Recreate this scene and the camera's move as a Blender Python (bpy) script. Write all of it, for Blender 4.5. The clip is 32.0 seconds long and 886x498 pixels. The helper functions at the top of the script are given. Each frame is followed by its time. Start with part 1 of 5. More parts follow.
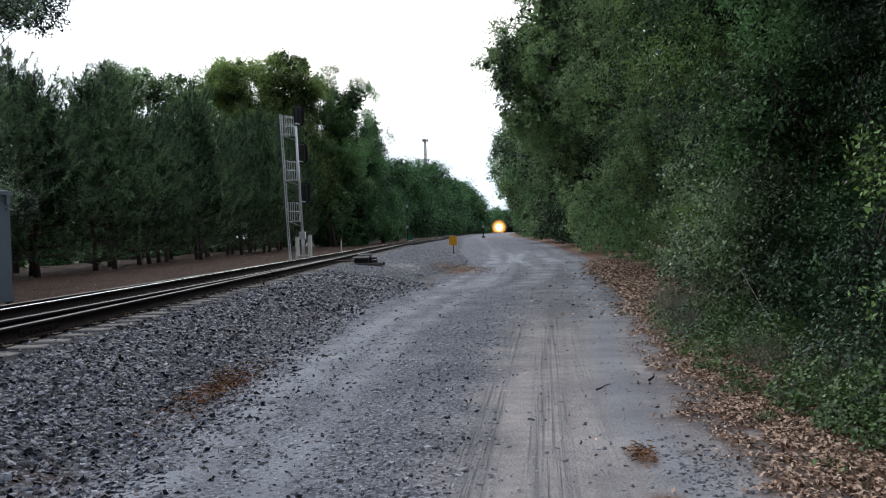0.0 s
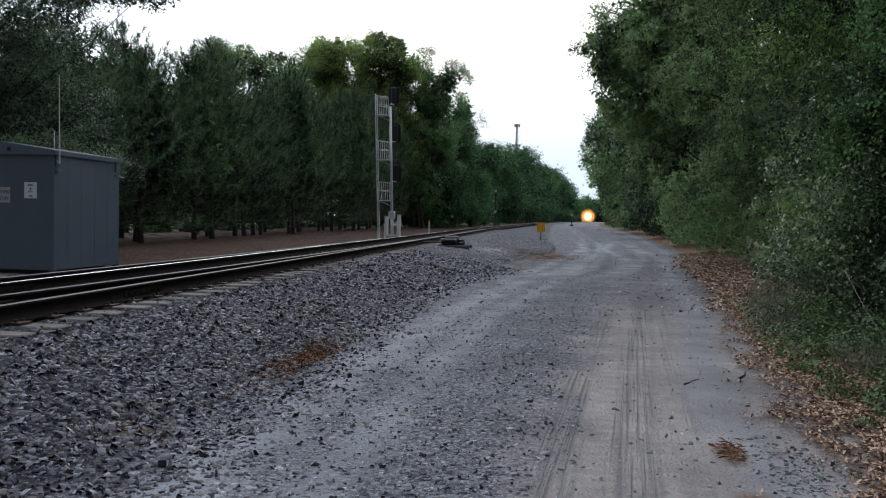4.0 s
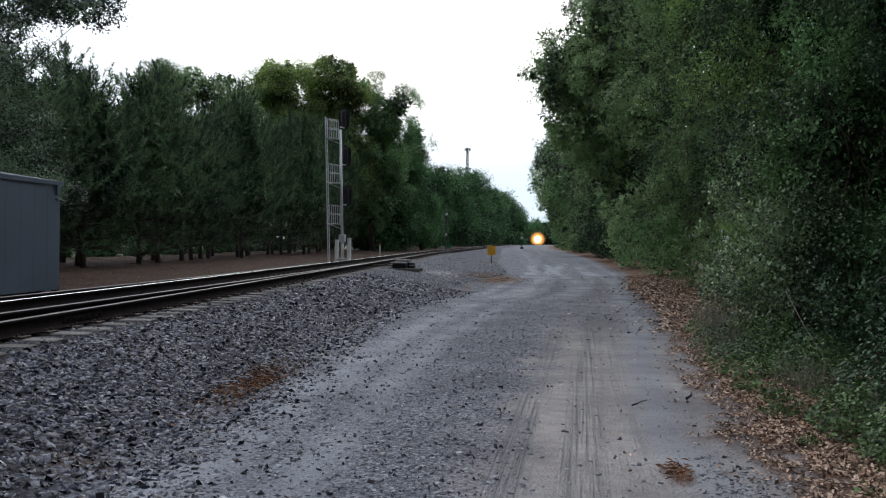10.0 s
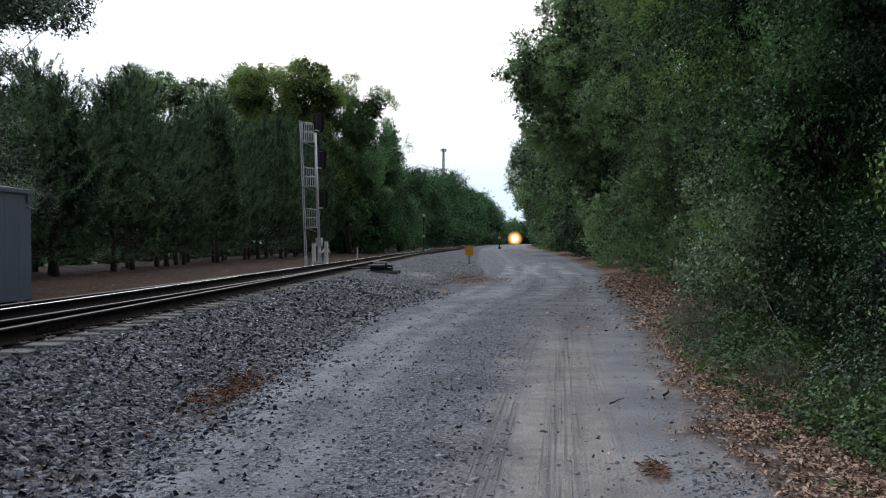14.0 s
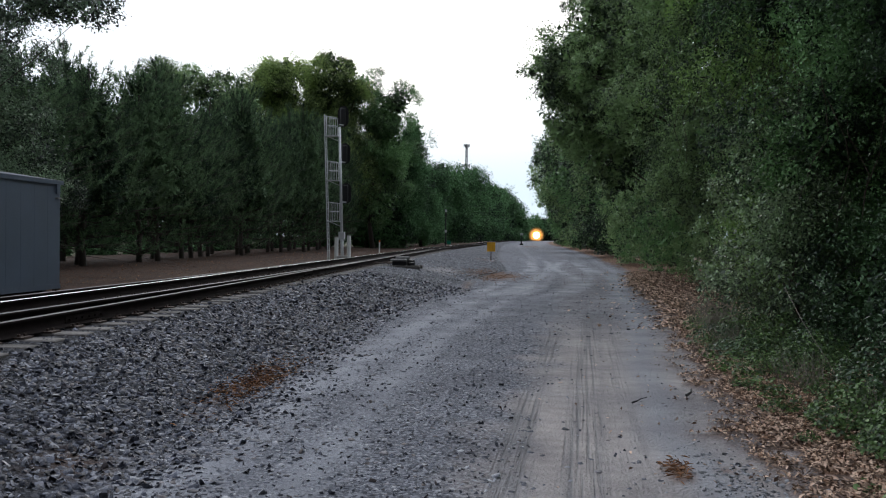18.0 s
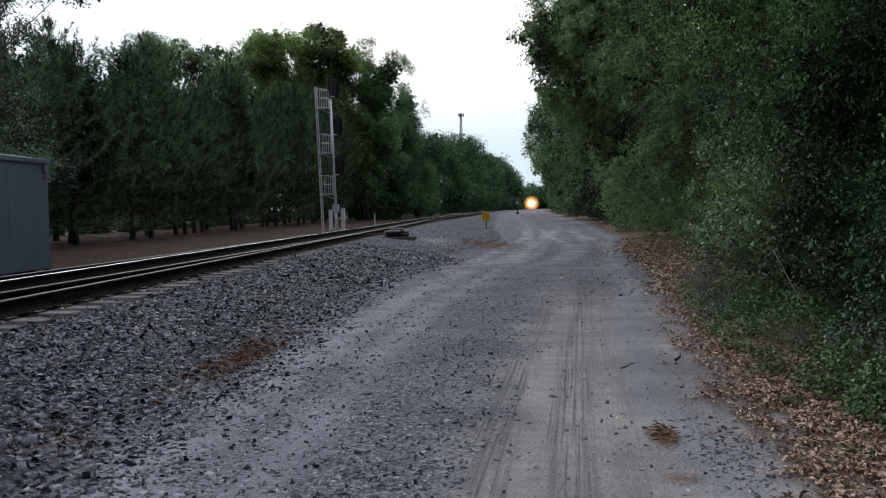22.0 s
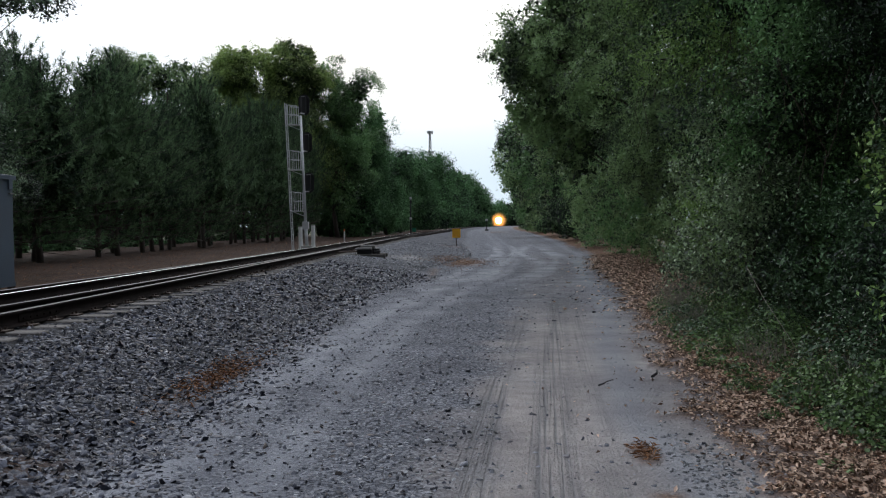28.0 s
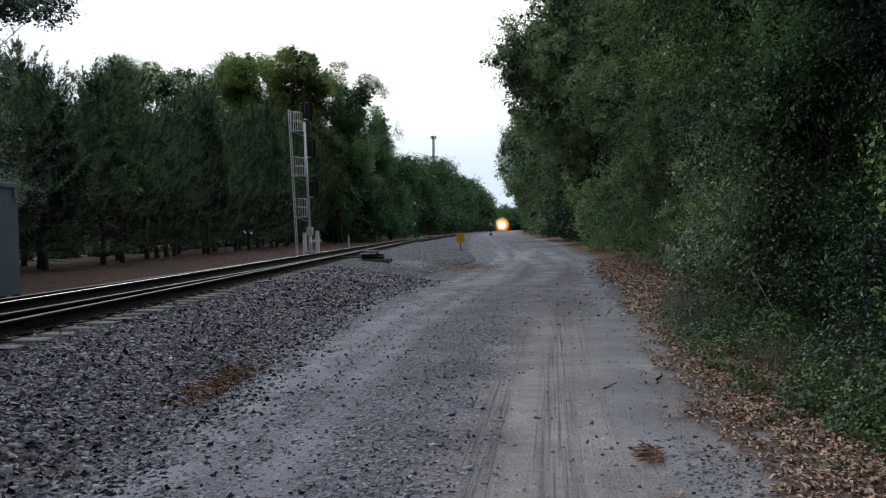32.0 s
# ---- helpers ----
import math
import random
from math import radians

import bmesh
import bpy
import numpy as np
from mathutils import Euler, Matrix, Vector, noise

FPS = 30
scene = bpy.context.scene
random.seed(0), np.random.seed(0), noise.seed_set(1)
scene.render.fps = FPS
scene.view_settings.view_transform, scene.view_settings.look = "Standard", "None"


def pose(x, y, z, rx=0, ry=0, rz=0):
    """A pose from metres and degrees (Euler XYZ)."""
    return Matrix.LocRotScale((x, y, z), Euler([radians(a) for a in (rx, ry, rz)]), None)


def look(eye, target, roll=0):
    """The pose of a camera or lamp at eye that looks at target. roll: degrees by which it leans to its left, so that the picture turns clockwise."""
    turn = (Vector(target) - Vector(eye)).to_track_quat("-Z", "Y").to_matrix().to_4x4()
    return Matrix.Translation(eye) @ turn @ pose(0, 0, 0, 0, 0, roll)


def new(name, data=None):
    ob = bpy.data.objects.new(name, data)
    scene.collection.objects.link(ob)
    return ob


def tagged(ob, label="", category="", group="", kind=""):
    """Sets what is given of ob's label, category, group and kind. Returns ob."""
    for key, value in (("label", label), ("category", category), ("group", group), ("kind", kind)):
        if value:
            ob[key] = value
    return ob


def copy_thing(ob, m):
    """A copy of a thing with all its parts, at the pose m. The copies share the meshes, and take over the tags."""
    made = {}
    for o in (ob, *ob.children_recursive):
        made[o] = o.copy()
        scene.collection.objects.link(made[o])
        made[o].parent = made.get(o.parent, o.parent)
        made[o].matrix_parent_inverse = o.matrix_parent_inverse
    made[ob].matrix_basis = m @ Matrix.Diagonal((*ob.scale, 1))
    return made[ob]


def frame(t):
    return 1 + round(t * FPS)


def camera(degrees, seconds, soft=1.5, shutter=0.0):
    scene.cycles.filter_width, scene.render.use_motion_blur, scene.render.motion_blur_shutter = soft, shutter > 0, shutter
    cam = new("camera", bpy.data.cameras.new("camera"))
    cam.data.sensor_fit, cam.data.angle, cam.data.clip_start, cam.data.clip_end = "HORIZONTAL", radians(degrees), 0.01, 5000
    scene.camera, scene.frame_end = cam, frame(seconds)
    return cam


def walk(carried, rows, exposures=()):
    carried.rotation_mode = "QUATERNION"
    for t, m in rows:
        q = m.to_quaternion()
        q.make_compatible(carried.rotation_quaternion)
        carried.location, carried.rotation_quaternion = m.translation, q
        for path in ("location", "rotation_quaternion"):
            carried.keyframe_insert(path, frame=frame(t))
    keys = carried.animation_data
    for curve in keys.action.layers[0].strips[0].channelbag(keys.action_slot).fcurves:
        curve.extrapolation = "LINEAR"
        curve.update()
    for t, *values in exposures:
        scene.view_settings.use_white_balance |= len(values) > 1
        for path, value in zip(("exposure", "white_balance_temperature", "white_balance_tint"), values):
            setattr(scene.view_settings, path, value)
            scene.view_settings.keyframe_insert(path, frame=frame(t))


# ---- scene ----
cam = camera(57.0, 32.0, soft=1.15)
PATH = [
    (0, (0.005, 0.038, 1.605), (-0.0723, 2.0362, 1.5652), -1.55),
    (0.5, (-0.035, 0.027, 1.595), (-0.2396, 2.0164, 1.5524), -1.47),
    (1, (-0.056, 0.042, 1.605), (-0.4075, 2.0105, 1.5722), -1.95),
    (1.5, (-0.045, 0.029, 1.604), (-0.4300, 1.9915, 1.5780), -1.78),
    (2, (-0.035, 0.021, 1.588), (-0.4244, 1.9827, 1.5425), -1.53),
    (2.5, (-0.050, 0.036, 1.587), (-0.4503, 1.9935, 1.5054), -1.57),
    (4.5, (-0.034, 0.016, 1.579), (-0.2882, 1.9988, 1.5122), 1.32),
    (5, (-0.035, 0.020, 1.591), (-0.2671, 2.0056, 1.5439), 0.48),
    (5.5, (-0.021, 0.031, 1.599), (-0.2238, 2.0209, 1.5831), 0.03),
    (6, (-0.009, 0.032, 1.595), (-0.1709, 2.0259, 1.6058), 0.49),
    (6.5, (-0.006, 0.034, 1.593), (-0.1407, 2.0289, 1.6085), 0.74),
    (7, (-0.014, 0.036, 1.585), (-0.1313, 2.0328, 1.5704), 0.51),
    (7.5, (-0.022, 0.043, 1.585), (-0.1661, 2.0379, 1.5594), 0.80),
    (8, (-0.022, 0.040, 1.587), (-0.1971, 2.0320, 1.5681), 1.13),
    (8.5, (-0.029, 0.029, 1.585), (-0.2147, 2.0199, 1.5743), 1.27),
    (9, (-0.026, 0.034, 1.585), (-0.2139, 2.0252, 1.5801), 1.17),
    (9.5, (-0.025, 0.048, 1.581), (-0.2101, 2.0398, 1.5717), 1.06),
    (10, (-0.020, 0.048, 1.577), (-0.1896, 2.0403, 1.5589), 1.00),
    (10.5, (-0.012, 0.058, 1.575), (-0.1426, 2.0536, 1.5456), 1.17),
    (11, (-0.035, 0.040, 1.583), (-0.1584, 2.0358, 1.5706), 1.67),
    (11.5, (-0.031, 0.050, 1.588), (-0.1684, 2.0451, 1.6014), 1.45),
    (12, (-0.019, 0.047, 1.592), (-0.1607, 2.0415, 1.6082), 0.70),
    (12.5, (-0.012, 0.046, 1.591), (-0.1543, 2.0405, 1.6008), 0.50),
    (13, (-0.012, 0.051, 1.589), (-0.1438, 2.0470, 1.5850), 0.75),
    (13.5, (-0.010, 0.061, 1.588), (-0.1364, 2.0571, 1.5757), 0.31),
    (14, (-0.000, 0.052, 1.592), (-0.1156, 2.0484, 1.5768), -0.09),
    (14.5, (-0.002, 0.047, 1.597), (-0.1113, 2.0443, 1.5837), -0.08),
    (16.5, (-0.012, 0.016, 1.597), (-0.1411, 2.0122, 1.5917), 0.90),
    (17, (-0.016, 0.007, 1.599), (-0.1608, 2.0018, 1.5824), 0.70),
    (17.5, (-0.021, 0.003, 1.600), (-0.1780, 1.9963, 1.5729), 0.62),
    (18, (-0.024, 0.023, 1.600), (-0.1924, 2.0156, 1.5733), 0.75),
    (18.5, (-0.020, 0.027, 1.597), (-0.1866, 2.0200, 1.5655), 0.65),
    (19, (-0.010, 0.028, 1.598), (-0.1566, 2.0223, 1.5560), 0.32),
    (19.5, (-0.003, 0.036, 1.593), (-0.1275, 2.0311, 1.5397), 0.16),
    (20, (-0.005, 0.036, 1.593), (-0.1166, 2.0315, 1.5325), 0.04),
    (20.5, (0.022, 0.050, 1.596), (-0.0907, 2.0463, 1.5395), 0.11),
    (21, (0.134, 0.105, 1.598), (0.0352, 2.1016, 1.5405), 0.22),
    (21.5, (0.177, 0.117, 1.602), (0.0889, 2.1133, 1.5280), -0.46),
    (22, (0.085, 0.086, 1.595), (-0.0759, 2.0766, 1.4960), -0.61),
    (22.5, (-0.043, 0.067, 1.610), (-0.1664, 2.0613, 1.5280), -2.07),
    (23, (-0.086, 0.072, 1.611), (-0.1337, 2.0710, 1.5521), -1.96),
    (23.5, (-0.026, 0.115, 1.617), (-0.0657, 2.1145, 1.5855), -1.06),
    (24, (0.019, 0.111, 1.619), (-0.0255, 2.1101, 1.6121), -0.96),
    (24.5, (0.013, 0.116, 1.616), (-0.0507, 2.1147, 1.6250), -0.72),
    (25, (-0.001, 0.090, 1.603), (-0.0795, 2.0883, 1.5935), 0.08),
    (25.5, (0.001, 0.069, 1.604), (-0.0897, 2.0664, 1.5720), 0.05),
    (27.5, (-0.004, 0.105, 1.609), (-0.1101, 2.1016, 1.5673), -0.39),
    (28, (-0.003, 0.114, 1.597), (-0.0879, 2.1115, 1.5388), -0.58),
    (28.5, (0.002, 0.131, 1.593), (-0.0624, 2.1282, 1.5067), -0.72),
    (29, (0.004, 0.136, 1.590), (-0.0593, 2.1326, 1.4968), -0.89),
    (29.5, (0.014, 0.138, 1.593), (-0.0557, 2.1355, 1.5115), -1.16),
    (30, (0.019, 0.123, 1.592), (-0.0509, 2.1202, 1.5239), -1.22),
    (30.5, (0.021, 0.118, 1.591), (-0.0486, 2.1160, 1.5227), -1.34),
    (31, (0.019, 0.101, 1.595), (-0.0588, 2.0990, 1.5335), -1.34),
    (31.5, (0.016, 0.099, 1.595), (-0.0714, 2.0963, 1.5441), -1.24),
    (32, (0.007, 0.105, 1.592), (-0.0884, 2.1024, 1.5459), -1.01),
]
EXPOSURE = [(0, 0.74), (0.5, 0.6), (1, 0.42), (2, 0.42), (5, 0.52), (9, 0.52), (14, 0.49), (19, 0.42), (21, 0.33), (23, 0.32), (25, 0.4), (28, 0.33), (32, 0.32)]
walk(cam, [(t, look(eye, target, roll)) for t, eye, target, roll in PATH], EXPOSURE)

# ---- world and light: a bright overcast evening sky ----
world = bpy.data.worlds.new("overcast_sky")
scene.world = world
world.use_nodes = True
wt = world.node_tree
wt.nodes.clear()
w_out = wt.nodes.new("ShaderNodeOutputWorld")
w_bg = wt.nodes.new("ShaderNodeBackground")
w_sky = wt.nodes.new("ShaderNodeTexSky")
w_sky.sky_type = "NISHITA"
w_sky.sun_disc = False
w_sky.sun_elevation = radians(14)
w_sky.sun_rotation = radians(-6)
w_sky.dust_density = 2.0
w_scale = wt.nodes.new("ShaderNodeVectorMath")
w_scale.operation = "SCALE"
w_scale.inputs["Scale"].default_value = 0.09
w_mix = wt.nodes.new("ShaderNodeMix")
w_mix.data_type = "RGBA"
w_mix.inputs["Factor"].default_value = 0.78
w_tc = wt.nodes.new("ShaderNodeTexCoord")
w_noise = wt.nodes.new("ShaderNodeTexNoise")
w_noise.inputs["Scale"].default_value = 2.6
w_noise.inputs["Detail"].default_value = 5.0
w_ramp = wt.nodes.new("ShaderNodeValToRGB")
w_ramp.color_ramp.elements[0].position = 0.35
w_ramp.color_ramp.elements[0].color = (0.885, 1.00, 1.19, 1)
w_ramp.color_ramp.elements[1].position = 0.62
w_ramp.color_ramp.elements[1].color = (1.155, 1.20, 1.29, 1)
w_map = wt.nodes.new("ShaderNodeMapping")
w_map.inputs["Scale"].default_value = (1, 1, 5)
wt.links.new(w_tc.outputs["Generated"], w_map.inputs["Vector"])
wt.links.new(w_map.outputs["Vector"], w_noise.inputs["Vector"])
wt.links.new(w_noise.outputs["Fac"], w_ramp.inputs["Fac"])
wt.links.new(w_sky.outputs["Color"], w_scale.inputs[0])
wt.links.new(w_scale.outputs["Vector"], w_mix.inputs["A"])
wt.links.new(w_ramp.outputs["Color"], w_mix.inputs["B"])
w_dot = wt.nodes.new("ShaderNodeVectorMath")
w_dot.operation = "DOT_PRODUCT"
w_dot.inputs[1].default_value = Vector((-0.10, 0.93, 0.32)).normalized()
w_range = wt.nodes.new("ShaderNodeMapRange")
w_range.interpolation_type = "SMOOTHSTEP"
for k, v in (("From Min", -0.62), ("From Max", 0.4), ("To Min", 0.07), ("To Max", 1.08)):
    w_range.inputs[k].default_value = v
w_glow = wt.nodes.new("ShaderNodeVectorMath")
w_glow.operation = "SCALE"
wt.links.new(w_tc.outputs["Generated"], w_dot.inputs[0])
wt.links.new(w_dot.outputs["Value"], w_range.inputs["Value"])
wt.links.new(w_range.outputs["Result"], w_glow.inputs["Scale"])
w_sep = wt.nodes.new("ShaderNodeSeparateXYZ")
wt.links.new(w_tc.outputs["Generated"], w_sep.inputs["Vector"])
w_low = wt.nodes.new("ShaderNodeMapRange")
w_low.interpolation_type = "SMOOTHSTEP"
for k, v in (("From Min", 0.05), ("From Max", 0.40), ("To Min", 0.0), ("To Max", 1.0)):
    w_low.inputs[k].default_value = v
wt.links.new(w_sep.outputs["Z"], w_low.inputs["Value"])
w_haze = wt.nodes.new("ShaderNodeMix")
w_haze.data_type = "RGBA"
w_haze.inputs["A"].default_value = (0.57, 0.67, 0.76, 1)
wt.links.new(w_low.outputs["Result"], w_haze.inputs["Factor"])
wt.links.new(w_mix.outputs["Result"], w_haze.inputs["B"])
wt.links.new(w_haze.outputs["Result"], w_glow.inputs[0])
wt.links.new(w_glow.outputs["Vector"], w_bg.inputs["Color"])
wt.links.new(w_bg.outputs["Background"], w_out.inputs["Surface"])
w_bg.inputs["Strength"].default_value = 1.0
sun = new("sun", bpy.data.lights.new("sun", "SUN"))
sun.data.energy, sun.data.angle, sun.data.color = 0.35, radians(30), (1.0, 0.95, 0.88)
sun.matrix_basis = look((-6, 70, 34), (0, 10, 0))

# ---- materials ----
def mat(name, col, rough=0.8, metal=0.0, spread=0.25, scale=8.0, bump=0.2, fine=60.0, tint=None, spec=0.5, island=0.0, trans=0.0, obj=0.0, clump=0.0):
    """A surface with grain at two scales: col varies by spread over `scale` patches and `fine` grain."""
    m = bpy.data.materials.new(name)
    m.use_nodes = True
    nt = m.node_tree
    b = nt.nodes["Principled BSDF"]
    b.inputs["Roughness"].default_value = rough
    b.inputs["Metallic"].default_value = metal
    b.inputs["Specular IOR Level"].default_value = spec
    tc = nt.nodes.new("ShaderNodeTexCoord")
    n1 = nt.nodes.new("ShaderNodeTexNoise")
    n1.inputs["Scale"].default_value = scale
    n1.inputs["Detail"].default_value = 6
    n2 = nt.nodes.new("ShaderNodeTexNoise")
    n2.inputs["Scale"].default_value = fine
    n2.inputs["Detail"].default_value = 3
    for n in (n1, n2):
        nt.links.new(tc.outputs["Object"], n.inputs["Vector"])
    r = nt.nodes.new("ShaderNodeValToRGB")
    dark = [c * (1 - spread) for c in col]
    light = [min(1, c * (1 + spread)) for c in (tint or col)]
    r.color_ramp.elements[0].position, r.color_ramp.elements[1].position = 0.3, 0.72
    r.color_ramp.elements[0].color, r.color_ramp.elements[1].color = (*dark, 1), (*light, 1)
    mx = nt.nodes.new("ShaderNodeMath")
    mx.operation = "MULTIPLY_ADD"
    mx.inputs[1].default_value = 0.45
    nt.links.new(n2.outputs["Fac"], mx.inputs[0])
    half = nt.nodes.new("ShaderNodeMath")
    half.operation = "MULTIPLY"
    half.inputs[1].default_value = 0.55
    nt.links.new(n1.outputs["Fac"], half.inputs[0])
    nt.links.new(half.outputs[0], mx.inputs[2])
    last = mx.outputs[0]
    if island or obj:
        src = nt.nodes.new("ShaderNodeNewGeometry" if island else "ShaderNodeObjectInfo")
        ad = nt.nodes.new("ShaderNodeMath")
        ad.operation = "MULTIPLY_ADD"
        ad.inputs[1].default_value = island or obj
        nt.links.new(src.outputs["Random Per Island" if island else "Random"], ad.inputs[0])
        sh = nt.nodes.new("ShaderNodeMath")
        sh.operation = "SUBTRACT"
        sh.inputs[1].default_value = (island or obj) / 2
        nt.links.new(last, sh.inputs[0])
        nt.links.new(sh.outputs[0], ad.inputs[2])
        last = ad.outputs[0]
    if clump:
        at = nt.nodes.new("ShaderNodeAttribute")
        at.attribute_name = "spray"
        ad = nt.nodes.new("ShaderNodeMath")
        ad.operation = "MULTIPLY_ADD"
        ad.inputs[1].default_value = clump
        nt.links.new(at.outputs["Fac"], ad.inputs[0])
        nt.links.new(last, ad.inputs[2])
        last = ad.outputs[0]
    nt.links.new(last, r.inputs["Fac"])
    nt.links.new(r.outputs["Color"], b.inputs["Base Color"])
    if bump:
        bp = nt.nodes.new("ShaderNodeBump")
        bp.inputs["Strength"].default_value = bump
        bp.inputs["Distance"].default_value = 0.02
        nt.links.new(mx.outputs[0], bp.inputs["Height"])
        nt.links.new(bp.outputs["Normal"], b.inputs["Normal"])
    if trans:
        tl = nt.nodes.new("ShaderNodeBsdfTranslucent")
        nt.links.new(r.outputs["Color"], tl.inputs["Color"])
        ms = nt.nodes.new("ShaderNodeMixShader")
        ms.inputs["Fac"].default_value = trans
        nt.links.new(b.outputs["BSDF"], ms.inputs[1])
        nt.links.new(tl.outputs["BSDF"], ms.inputs[2])
        nt.links.new(ms.outputs["Shader"], nt.nodes["Material Output"].inputs["Surface"])
    return m


def glow(name, col, strength):
    m = bpy.data.materials.new(name)
    m.use_nodes = True
    b = m.node_tree.nodes["Principled BSDF"]
    b.inputs["Base Color"].default_value = (*col, 1)
    b.inputs["Emission Color"].default_value = (*col, 1)
    b.inputs["Emission Strength"].default_value = strength
    return m


M_RAIL = mat("rusty_rail_steel", (0.02, 0.015, 0.014), 0.95, 0, 0.4, 6, 0.2, 80, spec=0.1)
M_HEAD = mat("polished_rail_head", (0.62, 0.62, 0.64), 0.22, 1.0, 0.12, 3, 0.03, 40)
M_HEAD_DULL = mat("dull_rail_head", (0.12, 0.115, 0.115), 0.55, 0.5, 0.25, 3, 0.03, 40)
M_TIE = mat("weathered_tie_timber", (0.135, 0.125, 0.118), 0.9, 0, 0.45, 3, 0.5, 40, obj=0.3)


def stone_mat(name, stops, rough, spec):
    """Broken stone: each piece takes its own shade from the list, with a little grain."""
    m = mat(name, stops[1][1], rough, 0, 0.2, 30, 0.5, 120, spec=spec)
    nt = m.node_tree
    geo = nt.nodes.new("ShaderNodeNewGeometry")
    r = nt.nodes.new("ShaderNodeValToRGB")
    e = r.color_ramp.elements
    e[0].position, e[0].color = stops[0][0], (*stops[0][1], 1)
    e[1].position, e[1].color = stops[-1][0], (*stops[-1][1], 1)
    for p, c in stops[1:-1]:
        e.new(p).color = (*c, 1)
    grain = nt.nodes.new("ShaderNodeTexNoise")
    grain.inputs["Scale"].default_value = 45.0
    tc = nt.nodes.new("ShaderNodeTexCoord")
    k = nt.nodes.new("ShaderNodeMapRange")
    for key, v in (("From Min", 0.3), ("From Max", 0.7), ("To Min", 0.7), ("To Max", 1.3)):
        k.inputs[key].default_value = v
    mul = nt.nodes.new("ShaderNodeVectorMath")
    mul.operation = "SCALE"
    nt.links.new(tc.outputs["Object"], grain.inputs["Vector"])
    nt.links.new(grain.outputs["Fac"], k.inputs["Value"])
    nt.links.new(geo.outputs["Random Per Island"], r.inputs["Fac"])
    nt.links.new(r.outputs["Color"], mul.inputs[0])
    nt.links.new(k.outputs["Result"], mul.inputs["Scale"])
    nt.links.new(mul.outputs["Vector"], nt.nodes["Principled BSDF"].inputs["Base Color"])
    return m


M_STONE = stone_mat("ballast_stone", [(0.0, (0.012, 0.013, 0.018)), (0.3, (0.04, 0.045, 0.064)), (0.58, (0.082, 0.09, 0.124)), (0.66, (0.085, 0.068, 0.068)), (0.74, (0.12, 0.13, 0.17)), (0.92, (0.18, 0.192, 0.235)), (1.0, (0.29, 0.30, 0.33))], 0.55, 0.45)
M_BARK = mat("dark_bark", (0.06, 0.048, 0.04), 0.95, 0, 0.4, 5, 0.8, 30)
M_LEAF_OAK = mat("oak_leaves", (0.05, 0.118, 0.058), 0.5, 0, 0.75, 0.7, 0, 5, tint=(0.105, 0.2, 0.075), island=0.4, trans=0.2, spec=0.4, clump=0.6)
M_LEAF_MID = mat("spring_green_leaves", (0.08, 0.165, 0.058), 0.5, 0, 0.7, 0.6, 0, 5, tint=(0.17, 0.275, 0.08), island=0.4, trans=0.22, spec=0.4, clump=0.6)
M_LEAF_DARK = mat("glossy_dark_leaves", (0.034, 0.072, 0.04), 0.45, 0, 0.7, 0.7, 0, 5, tint=(0.07, 0.128, 0.058), island=0.32, trans=0.12, spec=0.4, clump=0.55)
M_LEAF_GREY = mat("grey_green_leaves", (0.095, 0.165, 0.085), 0.5, 0, 0.65, 0.6, 0, 5, tint=(0.18, 0.27, 0.115), island=0.4, trans=0.24, spec=0.4, clump=0.6)
M_VINE_BROWN = mat("brown_vine_bark", (0.085, 0.062, 0.048), 0.9, 0, 0.4, 6, 0.3, 40)
M_LEAF_HOUSE = mat("dusty_oak_leaves", (0.05, 0.092, 0.058), 0.5, 0, 0.7, 0.7, 0, 5, tint=(0.1, 0.155, 0.09), island=0.3, trans=0.3, spec=0.4, clump=0.6)
M_LEAF_FAR = mat("dull_dark_leaves", (0.03, 0.074, 0.04), 0.7, 0, 0.7, 0.25, 0, 3, tint=(0.066, 0.145, 0.058), island=0.3, trans=0.14, spec=0.2, clump=0.55)
M_LEAF_BRIGHT = mat("fresh_leaves", (0.115, 0.19, 0.07), 0.5, 0, 0.6, 0.5, 0, 5, tint=(0.235, 0.32, 0.105), island=0.4, trans=0.45, spec=0.3, clump=0.45)
M_LEAF_PALE = mat("pale_glossy_leaves", (0.15, 0.215, 0.125), 0.34, 0, 0.6, 1.2, 0, 6, tint=(0.23, 0.315, 0.17), island=0.7, trans=0.2, spec=0.55, clump=0.45)
M_PINE = mat("pine_needles", (0.052, 0.1, 0.056), 0.7, 0, 0.55, 0.9, 0, 5, tint=(0.085, 0.14, 0.068), island=0.3, trans=0.3, spec=0.2, clump=0.5)
M_PAINT = mat("grey_blue_house_paint", (0.056, 0.082, 0.118), 0.45, 0.0, 0.22, 1.5, 0.03, 30, spec=1.0)
M_GALV = mat("galvanised_steel", (0.62, 0.63, 0.65), 0.45, 0.3, 0.15, 6, 0.05, 60)
M_BLACK = mat("black_enamel", (0.012, 0.012, 0.014), 0.5, 0, 0.3, 4, 0, 30)
M_WHITE = mat("white_paint", (0.74, 0.74, 0.72), 0.6, 0, 0.12, 5, 0.05, 40)
M_YELLOW = mat("yellow_sign_paint", (0.88, 0.45, 0.03), 0.5, 0, 0.08, 5, 0, 30)
M_GREEN = mat("green_sign_paint", (0.0, 0.22, 0.12), 0.5, 0, 0.1, 5, 0, 30)
M_DARKBOX = mat("weathered_dark_casting", (0.2, 0.195, 0.19), 0.75, 0.05, 0.4, 6, 0.2, 40)
